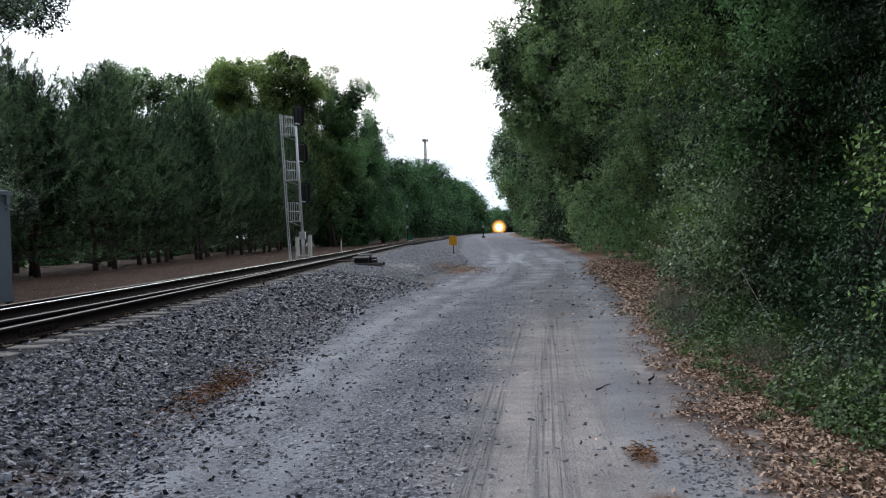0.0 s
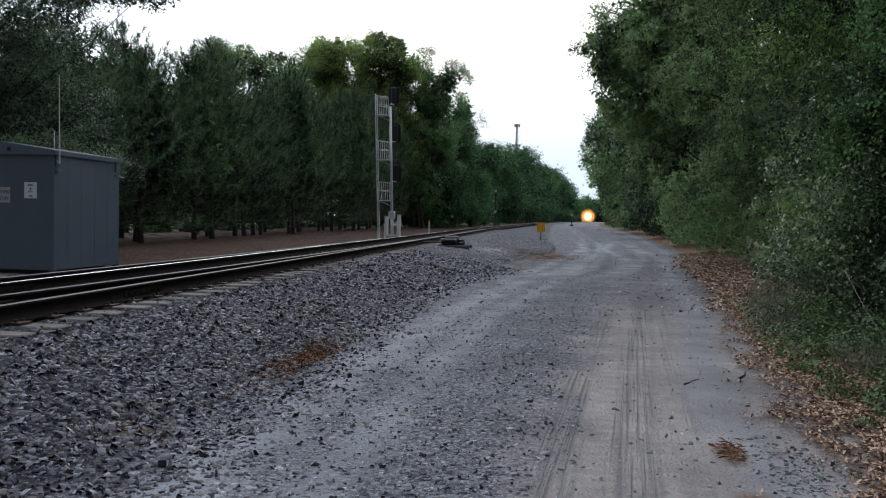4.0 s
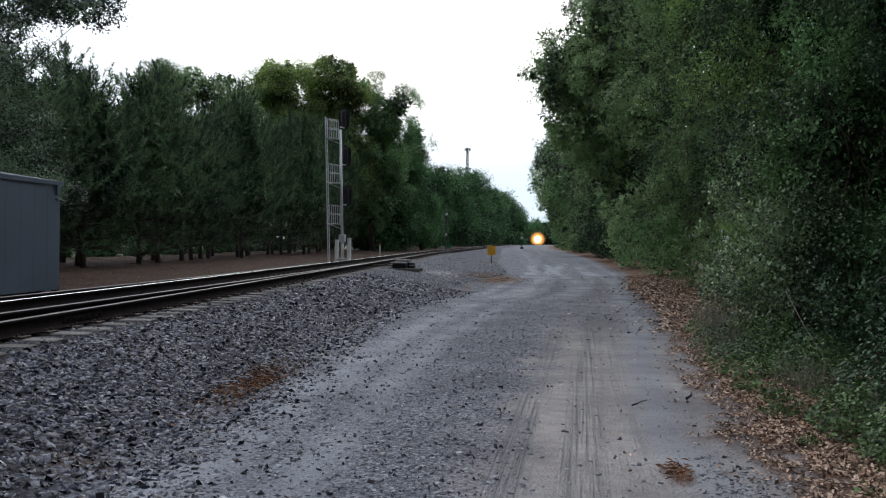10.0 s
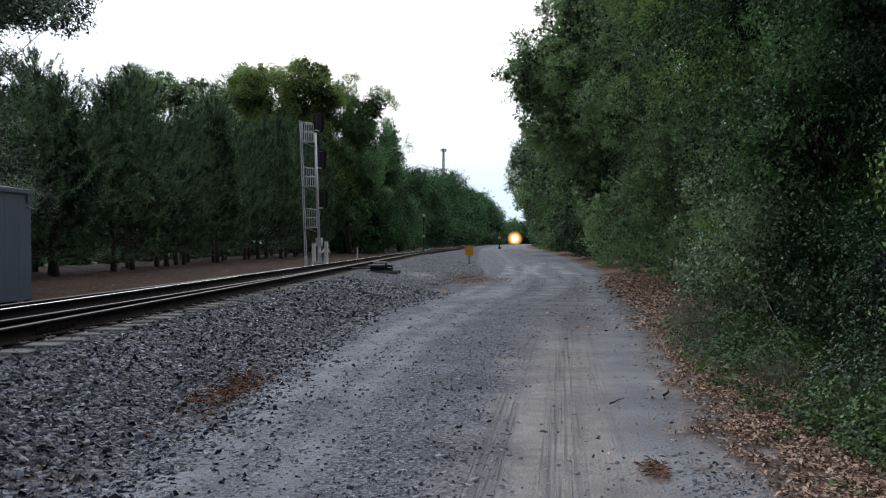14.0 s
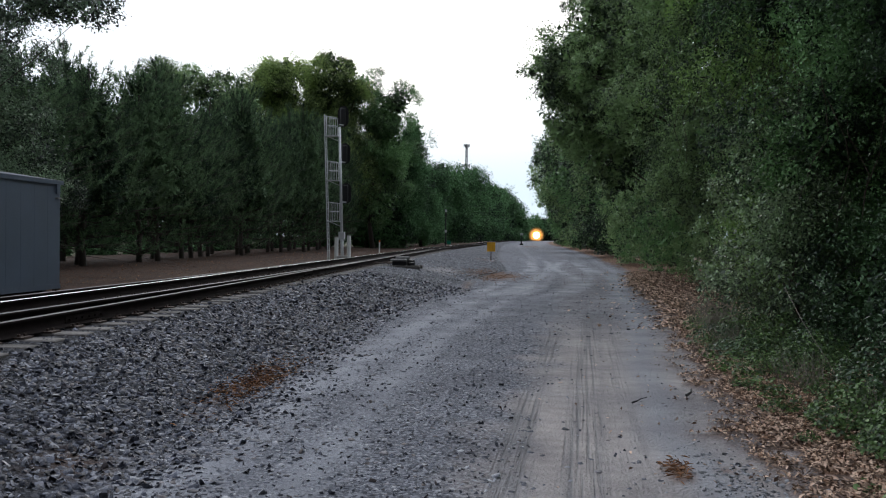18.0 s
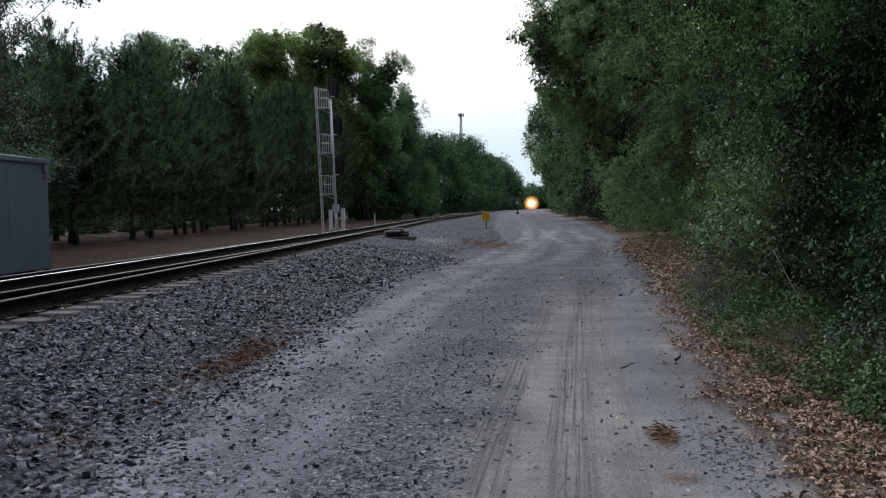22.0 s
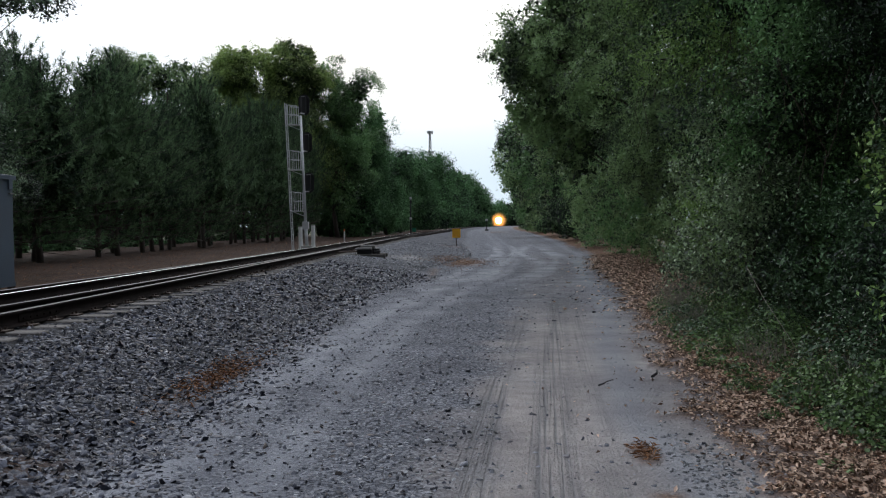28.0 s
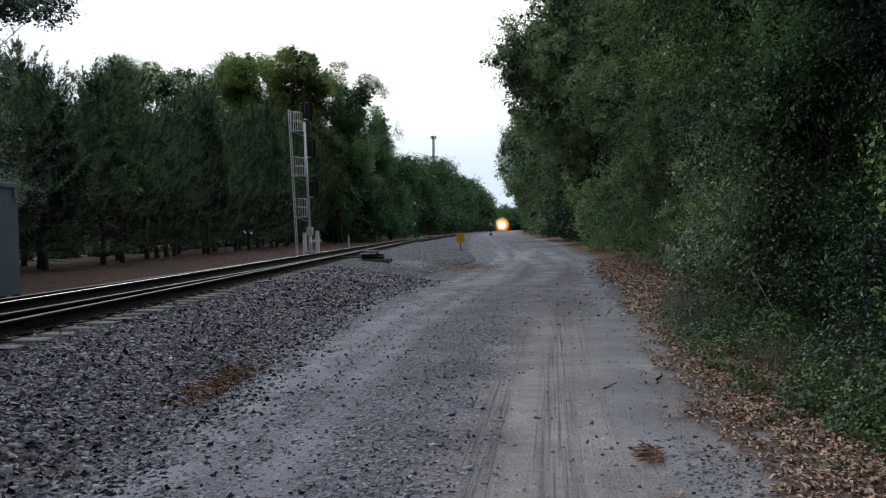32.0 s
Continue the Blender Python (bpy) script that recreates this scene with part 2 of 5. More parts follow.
M_LAMP = glow("headlamp_glow", (1.0, 0.72, 0.33), 6.0)


def halo_glow():
    """Painted orange glare, on a see-through disc, that fades from the lamp's rim outwards."""
    m = glow("painted_headlight_glare", (1.0, 0.46, 0.12), 1.0)
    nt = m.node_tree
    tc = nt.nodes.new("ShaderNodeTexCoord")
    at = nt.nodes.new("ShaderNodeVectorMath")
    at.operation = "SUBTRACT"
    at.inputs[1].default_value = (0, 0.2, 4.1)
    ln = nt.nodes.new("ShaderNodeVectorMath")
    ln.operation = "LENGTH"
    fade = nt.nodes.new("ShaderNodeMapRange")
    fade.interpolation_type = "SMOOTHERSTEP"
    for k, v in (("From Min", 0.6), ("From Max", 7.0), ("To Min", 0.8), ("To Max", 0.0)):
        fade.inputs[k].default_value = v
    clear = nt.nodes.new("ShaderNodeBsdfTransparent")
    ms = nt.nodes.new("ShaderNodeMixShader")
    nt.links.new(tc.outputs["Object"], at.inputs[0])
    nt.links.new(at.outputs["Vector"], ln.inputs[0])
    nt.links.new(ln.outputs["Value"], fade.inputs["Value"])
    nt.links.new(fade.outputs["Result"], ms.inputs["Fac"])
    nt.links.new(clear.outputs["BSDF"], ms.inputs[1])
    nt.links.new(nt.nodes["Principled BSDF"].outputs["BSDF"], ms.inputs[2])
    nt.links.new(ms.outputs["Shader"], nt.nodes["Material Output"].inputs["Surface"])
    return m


M_HALO = halo_glow()


# ---- helpers of this scene ----
def finish(name, me, material, parent=None, label="", smooth=False):
    me.materials.append(material)
    if smooth:
        me.polygons.foreach_set("use_smooth", [True] * len(me.polygons))
    ob = new(name, me)
    if parent:
        ob.parent = parent
    if label:
        ob["label"] = label
    return ob


def part(name, bm, material, parent=None, label="", smooth=False):
    me = bpy.data.meshes.new(name)
    bm.to_mesh(me)
    bm.free()
    return finish(name, me, material, parent, label, smooth)


def empty(name, x, y, z, rz=0, **tags):
    ob = new(name)
    ob.matrix_basis = pose(x, y, z, 0, 0, rz)
    return tagged(ob, **tags)


def box(bm, x0, y0, z0, x1, y1, z1, bevel=0.0):
    r = bmesh.ops.create_cube(bm, size=1.0, matrix=Matrix.Translation(((x0 + x1) / 2, (y0 + y1) / 2, (z0 + z1) / 2)) @ Matrix.Diagonal((x1 - x0, y1 - y0, z1 - z0, 1)))
    if bevel:
        es = list({e for v in r["verts"] for e in v.link_edges})
        bmesh.ops.bevel(bm, geom=es, offset=bevel, segments=1, affect="EDGES")
    return bm


def rod(bm, a, b, r0, r1=None, n=8):
    a, b = Vector(a), Vector(b)
    d = b - a
    m = Matrix.Translation((a + b) / 2) @ d.to_track_quat("Z", "Y").to_matrix().to_4x4()
    bmesh.ops.create_cone(bm, cap_ends=True, segments=n, radius1=r0, radius2=r0 if r1 is None else r1, depth=d.length, matrix=m)
    return bm


def raw(name, verts, faces, material, parent=None, label="", smooth=False):
    """A mesh straight from arrays; all faces have the same number of corners."""
    me = bpy.data.meshes.new(name)
    verts, faces = np.asarray(verts, np.float32), np.asarray(faces, np.int32)
    me.vertices.add(len(verts))
    me.vertices.foreach_set("co", verts.ravel())
    k = faces.shape[1]
    me.loops.add(faces.size)
    me.loops.foreach_set("vertex_index", faces.ravel())
    me.polygons.add(len(faces))
    me.polygons.foreach_set("loop_start", np.arange(0, faces.size, k, dtype=np.int32))
    me.update(calc_edges=True)
    me.validate()
    return finish(name, me, material, parent, label, smooth)


rng = np.random.default_rng(7)


def unit(v):
    return v / np.maximum(np.linalg.norm(v, axis=-1, keepdims=True), 1e-9)


def leaf_arrays(c, size, out, spread=0.9, slim=0.45):
    """Folded four-cornered leaves at the places c, turned round the directions `out`."""
    n = len(c)
    nrm = unit(out + spread * rng.normal(size=(n, 3)))
    ax = unit(np.cross(nrm, rng.normal(size=(n, 3))))
    sd = np.cross(nrm, ax)
    s = (size * rng.uniform(0.6, 1.35, n))[:, None]
    base, tip = c - ax * s * 0.5, c + ax * s * 0.5
    fold = nrm * s * 0.12
    l, r = c + sd * s * slim + fold, c - sd * s * slim + fold
    v = np.stack([base, r, tip, l], 1).reshape(-1, 3)
    i = np.arange(n)[:, None] * 4
    f = np.concatenate([i + [0, 1, 2], i + [0, 2, 3]], 1).reshape(-1, 3)
    return v, f


WAVES = np.random.default_rng(3).normal(size=(9, 3))


def billow(p, scale, seed):
    """A smooth uneven field between about -1 and 1."""
    ph = np.arange(9) * 1.7 + seed * 2.3
    q = p / scale
    return np.sin(q @ WAVES.T * 1.6 + ph + 0.9 * np.sin(q @ WAVES[::-1].T * 0.7 + ph[::-1])).sum(1) / 4.2


def sprays(blobs, n, size, per=14, length=0.5, droop=0.5, carve=0.0, lump=1.0, seed=0, face=None, rough=0.25, slim=0.3, tri=False, shade=0.0):
    """Leaves on drooping twigs over the skins of the masses, thinned out where the crown opens. Gives corners, faces and one tint for each leaf."""
    blobs = np.array(blobs, float)
    area = blobs[:, 3] * blobs[:, 4] + blobs[:, 4] * blobs[:, 5] + blobs[:, 3] * blobs[:, 5]
    want, k = max(1, n // per), int(n // per * 2.6) + 8
    w = rng.choice(len(blobs), k, p=area / area.sum())
    d = unit(rng.normal(size=(k, 3)))
    if face is not None:
        back = (d @ np.array(face) < -0.15) & (rng.uniform(size=k) < 0.7)
        d[back] *= [-1, -1, 1]
    p = blobs[w, :3] + d * blobs[w, 3:] * rng.uniform(0.7, 1.04, (k, 1))
    nv = billow(p, lump, seed)
    shy = np.where((d[:, 2] < -0.25) & (p[:, 2] > 2.6), shade, 0.0)
    keep = np.flatnonzero(nv > carve - 0.35 + 0.22 * rng.normal(size=k) + shy)[:want]
    p, d, nv, w = p[keep], d[keep], nv[keep], w[keep]
    p = p + d * (nv * rough)[:, None] * blobs[w, 3:].min(1, keepdims=True)
    m = len(p)
    t = unit(d * 0.75 + np.array([0, 0, -droop]) + 0.4 * rng.normal(size=(m, 3)))
    nrm = unit(0.55 * d + np.array([0, 0, 0.75]) + 0.4 * rng.normal(size=(m, 3)))
    ln = length * rng.uniform(0.55, 1.4, (m, 1))
    big = 0.8 + 0.4 * rng.uniform(size=m)
    tint = np.clip(rng.normal(size=m) * 0.25 + 0.55 * billow(p, lump * 2.2, seed + 5), -1, 1)
    T, N, L = t.repeat(per, 0), nrm.repeat(per, 0), ln.repeat(per, 0)
    q = m * per
    u = rng.uniform(size=(q, 1))
    c = p.repeat(per, 0) + T * L * (u - 0.35) * 0.8 + rng.normal(size=(q, 3)) * L * (0.27 - 0.12 * u)
    ax = unit(T * 0.4 + 0.62 * rng.normal(size=(q, 3)) + np.array([0, 0, -0.12]))
    sd = unit(np.cross(N + 0.5 * rng.normal(size=(q, 3)), ax))
    s = (size * rng.uniform(0.62, 1.3, q) * big.repeat(per))[:, None]
    if tri:
        v = np.stack([c - ax * s * 0.45 - sd * s * slim, c - ax * s * 0.3 + sd * s * slim, c + ax * s * 0.6], 1).reshape(-1, 3)
        return v, np.arange(3 * q).reshape(-1, 3), tint.repeat(per * 3)
    up = np.cross(ax, sd) * s * 0.1
    v = np.stack([c - ax * s * 0.5, c - ax * s * 0.06 - sd * s * slim + up, c + ax * s * 0.5, c - ax * s * 0.06 + sd * s * slim + up], 1).reshape(-1, 3)
    return v, np.arange(4 * q).reshape(-1, 4), tint.repeat(per * 4)


def leaves(name, chunks, material, parent, low=0.02):
    """One crown mesh from sprays of three- and four-cornered leaves."""
    three, off, vs, ts = [], 0, [], []
    for v, f, t in chunks:
        if f.shape[1] == 4:
            f = np.concatenate([f[:, [0, 1, 2]], f[:, [0, 2, 3]]], 1).reshape(-1, 3)
        three.append(f + off)
        vs.append(v)
        ts.append(t)
        off += len(v)
    v = np.concatenate(vs)
    v[:, 2] = np.maximum(v[:, 2], low)
    ob = raw(name, v, np.concatenate(three), material, parent)
    a = ob.data.attributes.new("spray", "FLOAT", "POINT")
    a.data.foreach_set("value", np.concatenate(ts).astype(np.float32))
    return ob


def trunk(bm, base, top, r0, r1, bends=5, wob=0.15, n=8):
    pts = [Vector(base).lerp(Vector(top), i / bends) + Vector((rng.normal() * wob, rng.normal() * wob, 0)) * (0 < i < bends) for i in range(bends + 1)]
    for i in range(bends):
        rod(bm, pts[i], pts[i + 1], r0 + (r1 - r0) * i / bends, r0 + (r1 - r0) * (i + 1) / bends, n)
    return pts


def lumps_on(blobs, k, r, face=None):
    """Small leafy masses on the skins of the large ones."""
    blobs = np.array(blobs, float)
    area = blobs[:, 3] * blobs[:, 4] + blobs[:, 4] * blobs[:, 5] + blobs[:, 3] * blobs[:, 5]
    w = rng.choice(len(blobs), k, p=area / area.sum())
    d = unit(rng.normal(size=(k, 3)))
    if face is not None:
        back = (d @ np.array(face) < -0.1) & (rng.uniform(size=k) < 0.75)
        d[back] *= [-1, -1, 1]
    c = blobs[w, :3] + d * blobs[w, 3:] * rng.uniform(0.72, 1.02, (k, 1))
    q = r * (0.5 + 0.85 * rng.uniform(size=(k, 1)) ** 1.5) * np.array([1, 1, 0.72])
    return np.concatenate([c, q], 1)


def tree(name, label, base, blobs, n, size, material, r=0.25, per=14, length=0.5, category="tree", group="", slim=0.3, lumps=0, lump_r=0.8, fill=0.2, fill_size=0.0, face=None, top=(), carve=0.0, droop=0.5, lump=1.0, tri=False):
    """A trunk with limbs to each leafy mass, and a crown of leafy sprays over a darker inside; base and blobs in world metres."""
    t = empty(name, *base, label=label, category=category, group=group)
    b = np.array(base)
    rel = [(x - b[0], y - b[1], z - b[2], *q) for x, y, z, *q in blobs]
    bm = bmesh.new()
    hi = max(q[2] for q in rel)
    pts = trunk(bm, (0, 0, -0.2), (np.mean([q[0] for q in rel]) * 0.5, np.mean([q[1] for q in rel]) * 0.5, hi), r, r * 0.3)
    for q in rel:
        f = min(len(pts) - 2, max(1, int(len(pts) * 0.5 * q[2] / max(hi, 0.1))))
        trunk(bm, pts[f], q[:3], r * 0.4, r * 0.1, 3, 0.2, 6)
        for _ in range(5):
            d = unit(rng.normal(size=3)) * np.array(q[3:]) * 0.85
            rod(bm, Vector(q[:3]), Vector(q[:3]) + Vector(d), r * 0.12, r * 0.03, 5)
    part("trunk", bm, M_BARK, t, smooth=True)
    seed = base[0] * 3.1 + base[1]
    skin = lumps_on(rel, lumps, lump_r, face) if lumps else rel
    chunks = [sprays(skin, n, size, per, length, droop, carve, lump, seed, face, slim=slim, tri=tri, shade=0.8)]
    if fill:
        inner = [(x, y, z, a * 0.7, e * 0.7, g * 0.78) for x, y, z, a, e, g in rel]
        chunks.append(sprays(inner, int(n * fill), fill_size or size * 2.3, per, length * 1.2, 0.3, -2, lump, seed, slim=0.45, tri=True))
    if top:
        up = [(x - b[0], y - b[1], z - b[2], *q) for x, y, z, *q in top]
        chunks.append(sprays(lumps_on(up, 40, lump_r * 1.6), int(n * 0.4), size * 2.4, per, length, droop, carve, lump, seed, slim=0.36, tri=True))
        bm = bmesh.new()
        trunk(bm, pts[-1], up[-1][:3], r * 0.3, r * 0.1, 3, 0.1, 6)
        part("top_limb", bm, M_BARK, t, smooth=True)
    leaves("crown", chunks, material, t)
    return t


# ---- the lie of the land ----
def ease(u):
    u = np.clip(u, 0, 1)
    return u * u * (3 - 2 * u)


def bend(y):
    """The long curve of the line."""
    return -5.0 - 0.018 * y + 1.3e-4 * np.maximum(y - 120, 0) ** 2


def near_rail(y):
    y = np.asarray(y, float)
    return bend(y) + 2.4 * ease((y - 70) / 85) * (1 - ease((y - 260) / 240))


def toe(y):
    """Where the ballast's foot meets the track road."""
    return np.interp(y, [-20, 4, 18, 25, 40, 70, 130, 300], [-2.5, -2.5, -2.75, -2.0, 0.0, -1.0, -1.5, 0.0]) + np.where(np.asarray(y) > 120, bend(np.asarray(y, float)) - bend(120.0), 0)


def verge(y):
    """The right edge of the track road."""
    return np.interp(y, [-20, 5.5, 7, 8.6, 11, 13.5, 20, 30, 42, 80, 300], [1.65, 1.75, 1.66, 1.9, 2.1, 2.5, 3.3, 4.0, 5.6, 7.4, 12.0]) + np.where(np.asarray(y) > 120, bend(np.asarray(y, float)) - bend(120.0), 0)


def ground_z(x, y):
    x, y = np.asarray(x, float), np.asarray(y, float)
    nr = near_rail(y)
    sh, ft = nr + 0.55, toe(y)
    rise = np.clip((ft - x) / np.maximum(ft - sh, 0.1), 0, 1)
    rise = rise ** np.interp(y, [21.9, 22, 55, 90], [1.0, 0.75, 0.75, 2.6])
    left = np.clip((nr - 2.3 - x) / 1.6, 0, 1)
    z = 0.5 * rise - 0.22 * left
    vg = verge(y)
    z += 0.22 * np.clip((x - vg) / 2.5, 0, 1)
    z += np.clip((y - 60) / 90, 0, 1) * 0.25 * (1 - rise)
    return z



M_CHIP = stone_mat("grey_gravel_chips", [(0.0, (0.035, 0.037, 0.048)), (0.3, (0.095, 0.1, 0.126)), (0.6, (0.14, 0.148, 0.182)), (0.68, (0.15, 0.125, 0.118)), (0.8, (0.23, 0.24, 0.28)), (1.0, (0.42, 0.43, 0.46))], 0.6, 0.4)
M_DEAD = mat("dead_brown_leaves", (0.245, 0.142, 0.092), 0.75, 0, 0.6, 3, 0, 20, tint=(0.51, 0.37, 0.28), island=1.1, trans=0.1)
M_STRAW = mat("orange_pine_straw", (0.27, 0.135, 0.065), 0.85, 0, 0.5, 3, 0, 20, island=0.8)
M_WEED = mat("low_green_weeds", (0.07, 0.135, 0.045), 0.5, 0, 0.5, 1.5, 0, 10, tint=(0.11, 0.185, 0.06), island=0.7, trans=0.25)
M_VINE = mat("pale_dead_stem", (0.27, 0.24, 0.2), 0.85, 0, 0.3, 6, 0.2, 40)
M_CONC = mat("stained_concrete", (0.33, 0.32, 0.30), 0.9, 0, 0.3, 5, 0.3, 50)
M_RUST = mat("rusty_iron", (0.06, 0.04, 0.032), 0.8, 0.1, 0.45, 8, 0.3, 60)
M_PAPER = mat("white_notice_paper", (0.62, 0.66, 0.72), 0.7, 0, 0.05, 6, 0, 40)
M_PLATE = mat("grey_name_plate", (0.34, 0.36, 0.36), 0.6, 0, 0.15, 6, 0, 40)
M_TOWER = mat("distant_tower_steel", (0.28, 0.29, 0.31), 0.6, 0.3, 0.15, 0.3, 0, 5)
M_LOCO = mat("dark_blue_locomotive_paint", (0.03, 0.04, 0.07), 0.4, 0, 0.2, 1, 0, 10)
M_GLASS = mat("dark_cab_glass", (0.01, 0.012, 0.015), 0.08, 0, 0.1, 1, 0, 10)
M_AMBER = mat("orange_reflector", (0.7, 0.16, 0.03), 0.5, 0, 0.1, 5, 0, 30)
M_SPREAD = mat("pale_spread_stone", (0.23, 0.236, 0.255), 0.85, 0, 0.5, 5, 0.2, 50, island=0.8)

# ---- ground ----
def graded(lo, hi, fine_lo, fine_hi, step, grow):
    v = list(np.arange(fine_lo, fine_hi, step))
    s = step
    while v[-1] < hi:
        s *= grow
        v.append(v[-1] + s)
    s = step
    while v[0] > lo:
        s *= grow
        v.insert(0, v[0] - s)
    return np.array(v)


def smooth_noise(x, y, scale, seed):
    out = np.zeros(x.shape)
    flat = out.ravel()
    for i, (a, b) in enumerate(zip(x.ravel(), y.ravel())):
        flat[i] = noise.noise((a / scale + seed, b / scale, seed * 1.7))
    return out


gx = np.concatenate([g for g in (graded(-2500, -1.1, -8.0, -1.0, 0.12, 1.16), np.arange(-1.0, 2.4, 0.05), graded(2.4, 2500, 2.4, 6.0, 0.12, 1.16))])
gx = np.unique(gx.round(4))
gx = gx[np.concatenate([[True], np.diff(gx) > 0.02])]
gy = graded(-600, 4000, 2.0, 26.0, 0.14, 1.07)
GX, GY = np.meshgrid(gx, gy)
n_big = smooth_noise(GX, GY, 1.7, 3.1)
n_mid = smooth_noise(GX, GY, 0.6, 9.4)
n_fine = smooth_noise(GX, GY, 0.22, 5.2)
GZ = ground_z(GX, GY)
w_ball = np.clip((toe(GY) - GX + 0.25 * n_mid) / 0.35, 0, 1) * np.clip((GX - near_rail(GY) + 3.6 + 0.4 * n_big) / 0.5, 0, 1)
w_litter = np.clip((GX - verge(GY) + 0.28 * n_mid + 0.5 * n_fine + 0.14 * n_big) / 0.5, 0, 1)
w_ball *= np.interp(GY, [-10, 20, 30, 60], [1, 1, 0.45, 0.55])
bed = np.clip((GX - near_rail(GY) + 2.5) / 0.3, 0, 1) * np.clip((near_rail(GY) + np.interp(GY, [45, 80], [0.6, 0.9]) - GX) / 0.3, 0, 1)
w_ball = np.maximum(w_ball, bed)
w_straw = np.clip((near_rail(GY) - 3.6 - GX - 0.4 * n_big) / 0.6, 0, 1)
road = (1 - w_ball) * (1 - w_litter) * (1 - w_straw)
# wheel tracks: a packed sand lane, a paler dusty track beside the ballast, loose dark gravel between
sand_l = np.interp(GY, [-20, 5.4, 9.2, 14.5, 25, 45, 90], [-0.6, -0.5, -0.12, 0.4, 1.2, 2.4, 3.5])
dust = np.interp(GY, [-20, 5, 8.5, 13.5, 16, 21.6, 27, 36, 60, 120], [-2.1, -2.15, -2.1, -1.87, -1.55, -0.9, 0.2, 1.0, 1.6, 1.4])
w_sand = np.clip((GX - sand_l + 0.35 * n_mid) / 0.6, 0, 1) * (0.85 + 0.4 * n_big + 0.2 * n_mid)
w_dust = road * np.interp(GY, [20, 60, 160], [1.0, 0.55, 0.15]) * np.clip((0.85 + 0.5 * n_big + 0.8 * n_mid + 0.4 * n_fine) * np.exp(-((GX - dust + 0.15 * n_mid) / 0.32) ** 2) + (0.6 + 0.4 * n_big) * np.exp(-((GX - dust - 0.75) / 0.2) ** 2) + 0.75 * np.exp(-((GX - verge(GY) + 0.4) / 0.25) ** 2), 0, 1)
w_dust = np.clip(w_dust + road * np.clip(GY / 8 - 2.4, 0, 1) * np.clip((75 - GY) / 25, 0, 1) * sum(1.35 * np.clip(0.6 + 1.1 * n_big + 0.5 * n_mid, 0, 1) * np.exp(-((GX - dust - o - 0.35 * np.sin(GY * w + o)) / s) ** 2) for o, w, s in ((-0.5, 0.17, 0.22), (0.65, 0.13, 0.16), (1.5, 0.21, 0.3), (2.4, 0.11, 0.2), (3.2, 0.16, 0.35))), 0, 1)
w_rut = road * np.clip(sum(np.exp(-((GX - sand_l - o - 0.03 * np.sin(GY * 0.4 + k)) / s) ** 2) for k, (o, s) in enumerate(((0.36, 0.03), (0.50, 0.03), (0.88, 0.03), (1.10, 0.03)))) * (0.3 + 0.7 * n_big) * np.clip((22 - GY) / 10, 0, 1), 0, 0.75)
w_sand = road * np.clip(w_sand, 0, 1) * np.interp(GY + 1.6 * n_big, [11, 14, 17, 30, 60], [1.0, 0.75, 0.32, 0.25, 0.1])
w_tread = road * np.clip(sum(a * np.exp(-((GX - sand_l - o - 0.04 * np.sin(GY * 0.35 + o)) / s) ** 4) for o, s, a in ((0.42, 0.15, 0.8), (0.95, 0.17, 0.9), (1.35, 0.1, 0.5), (-0.1, 0.12, 0.15))) * np.clip(0.75 + 0.9 * n_big, 0, 1) * np.clip((24 - GY) / 10, 0, 1), 0, 0.9)


def spot(x, y, rx, ry):
    return np.clip(1.25 - np.hypot((GX - x) / rx, (GY - y) / ry) + 0.55 * n_mid + 0.4 * n_fine, 0, 1)


w_orange = np.clip(spot(-2.72, 8.6, 0.18, 0.9) * 0.75 + spot(-2.75, 7.2, 0.15, 0.5) * 0.3 + spot(-0.7, 35, 1.1, 3.5) * 0.9 + spot(-1.5, 27, 0.15, 3.0) * 0.5 + spot(1.15, 5.85, 0.10, 0.26) + spot(1.13, 4.93, 0.14, 0.1) * 0.8 + spot(1.5, 5.9, 0.08, 0.1) * 0.6 + spot(-1.5, 56, 1.0, 3.0) * 0.6 + spot(3.2, 150, 2.5, 9) * 0.6 + spot(-2.9, 5.2, 0.3, 0.4) * 0.3, 0, 1)
w_field = np.clip((near_rail(GY) - 19.5 - GX + 1.0 * n_big) / 2.0, 0, 1)
w_pale = np.clip(spot(-2.75, 33.3, 0.8, 2.6) + spot(-11.2, 14.0, 2.2, 1.5) + spot(-9.3, 16.0, 0.5, 2.2) * 0.8 + spot(-9.0, 42.5, 1.4, 2.0), 0, 1)
GZ = GZ + road * (0.016 * n_mid + 0.004 * n_fine - 0.02 * w_sand) + w_ball * (0.02 * n_mid + 0.022 * n_fine) + (w_litter + w_straw) * (0.05 * n_big + 0.02 * n_mid)
GZ -= 0.012 * w_rut
nx, ny = len(gx), len(gy)
idx = np.arange(nx * ny).reshape(ny, nx)
gf = np.stack([idx[:-1, :-1], idx[:-1, 1:], idx[1:, 1:], idx[1:, :-1]], -1).reshape(-1, 4)


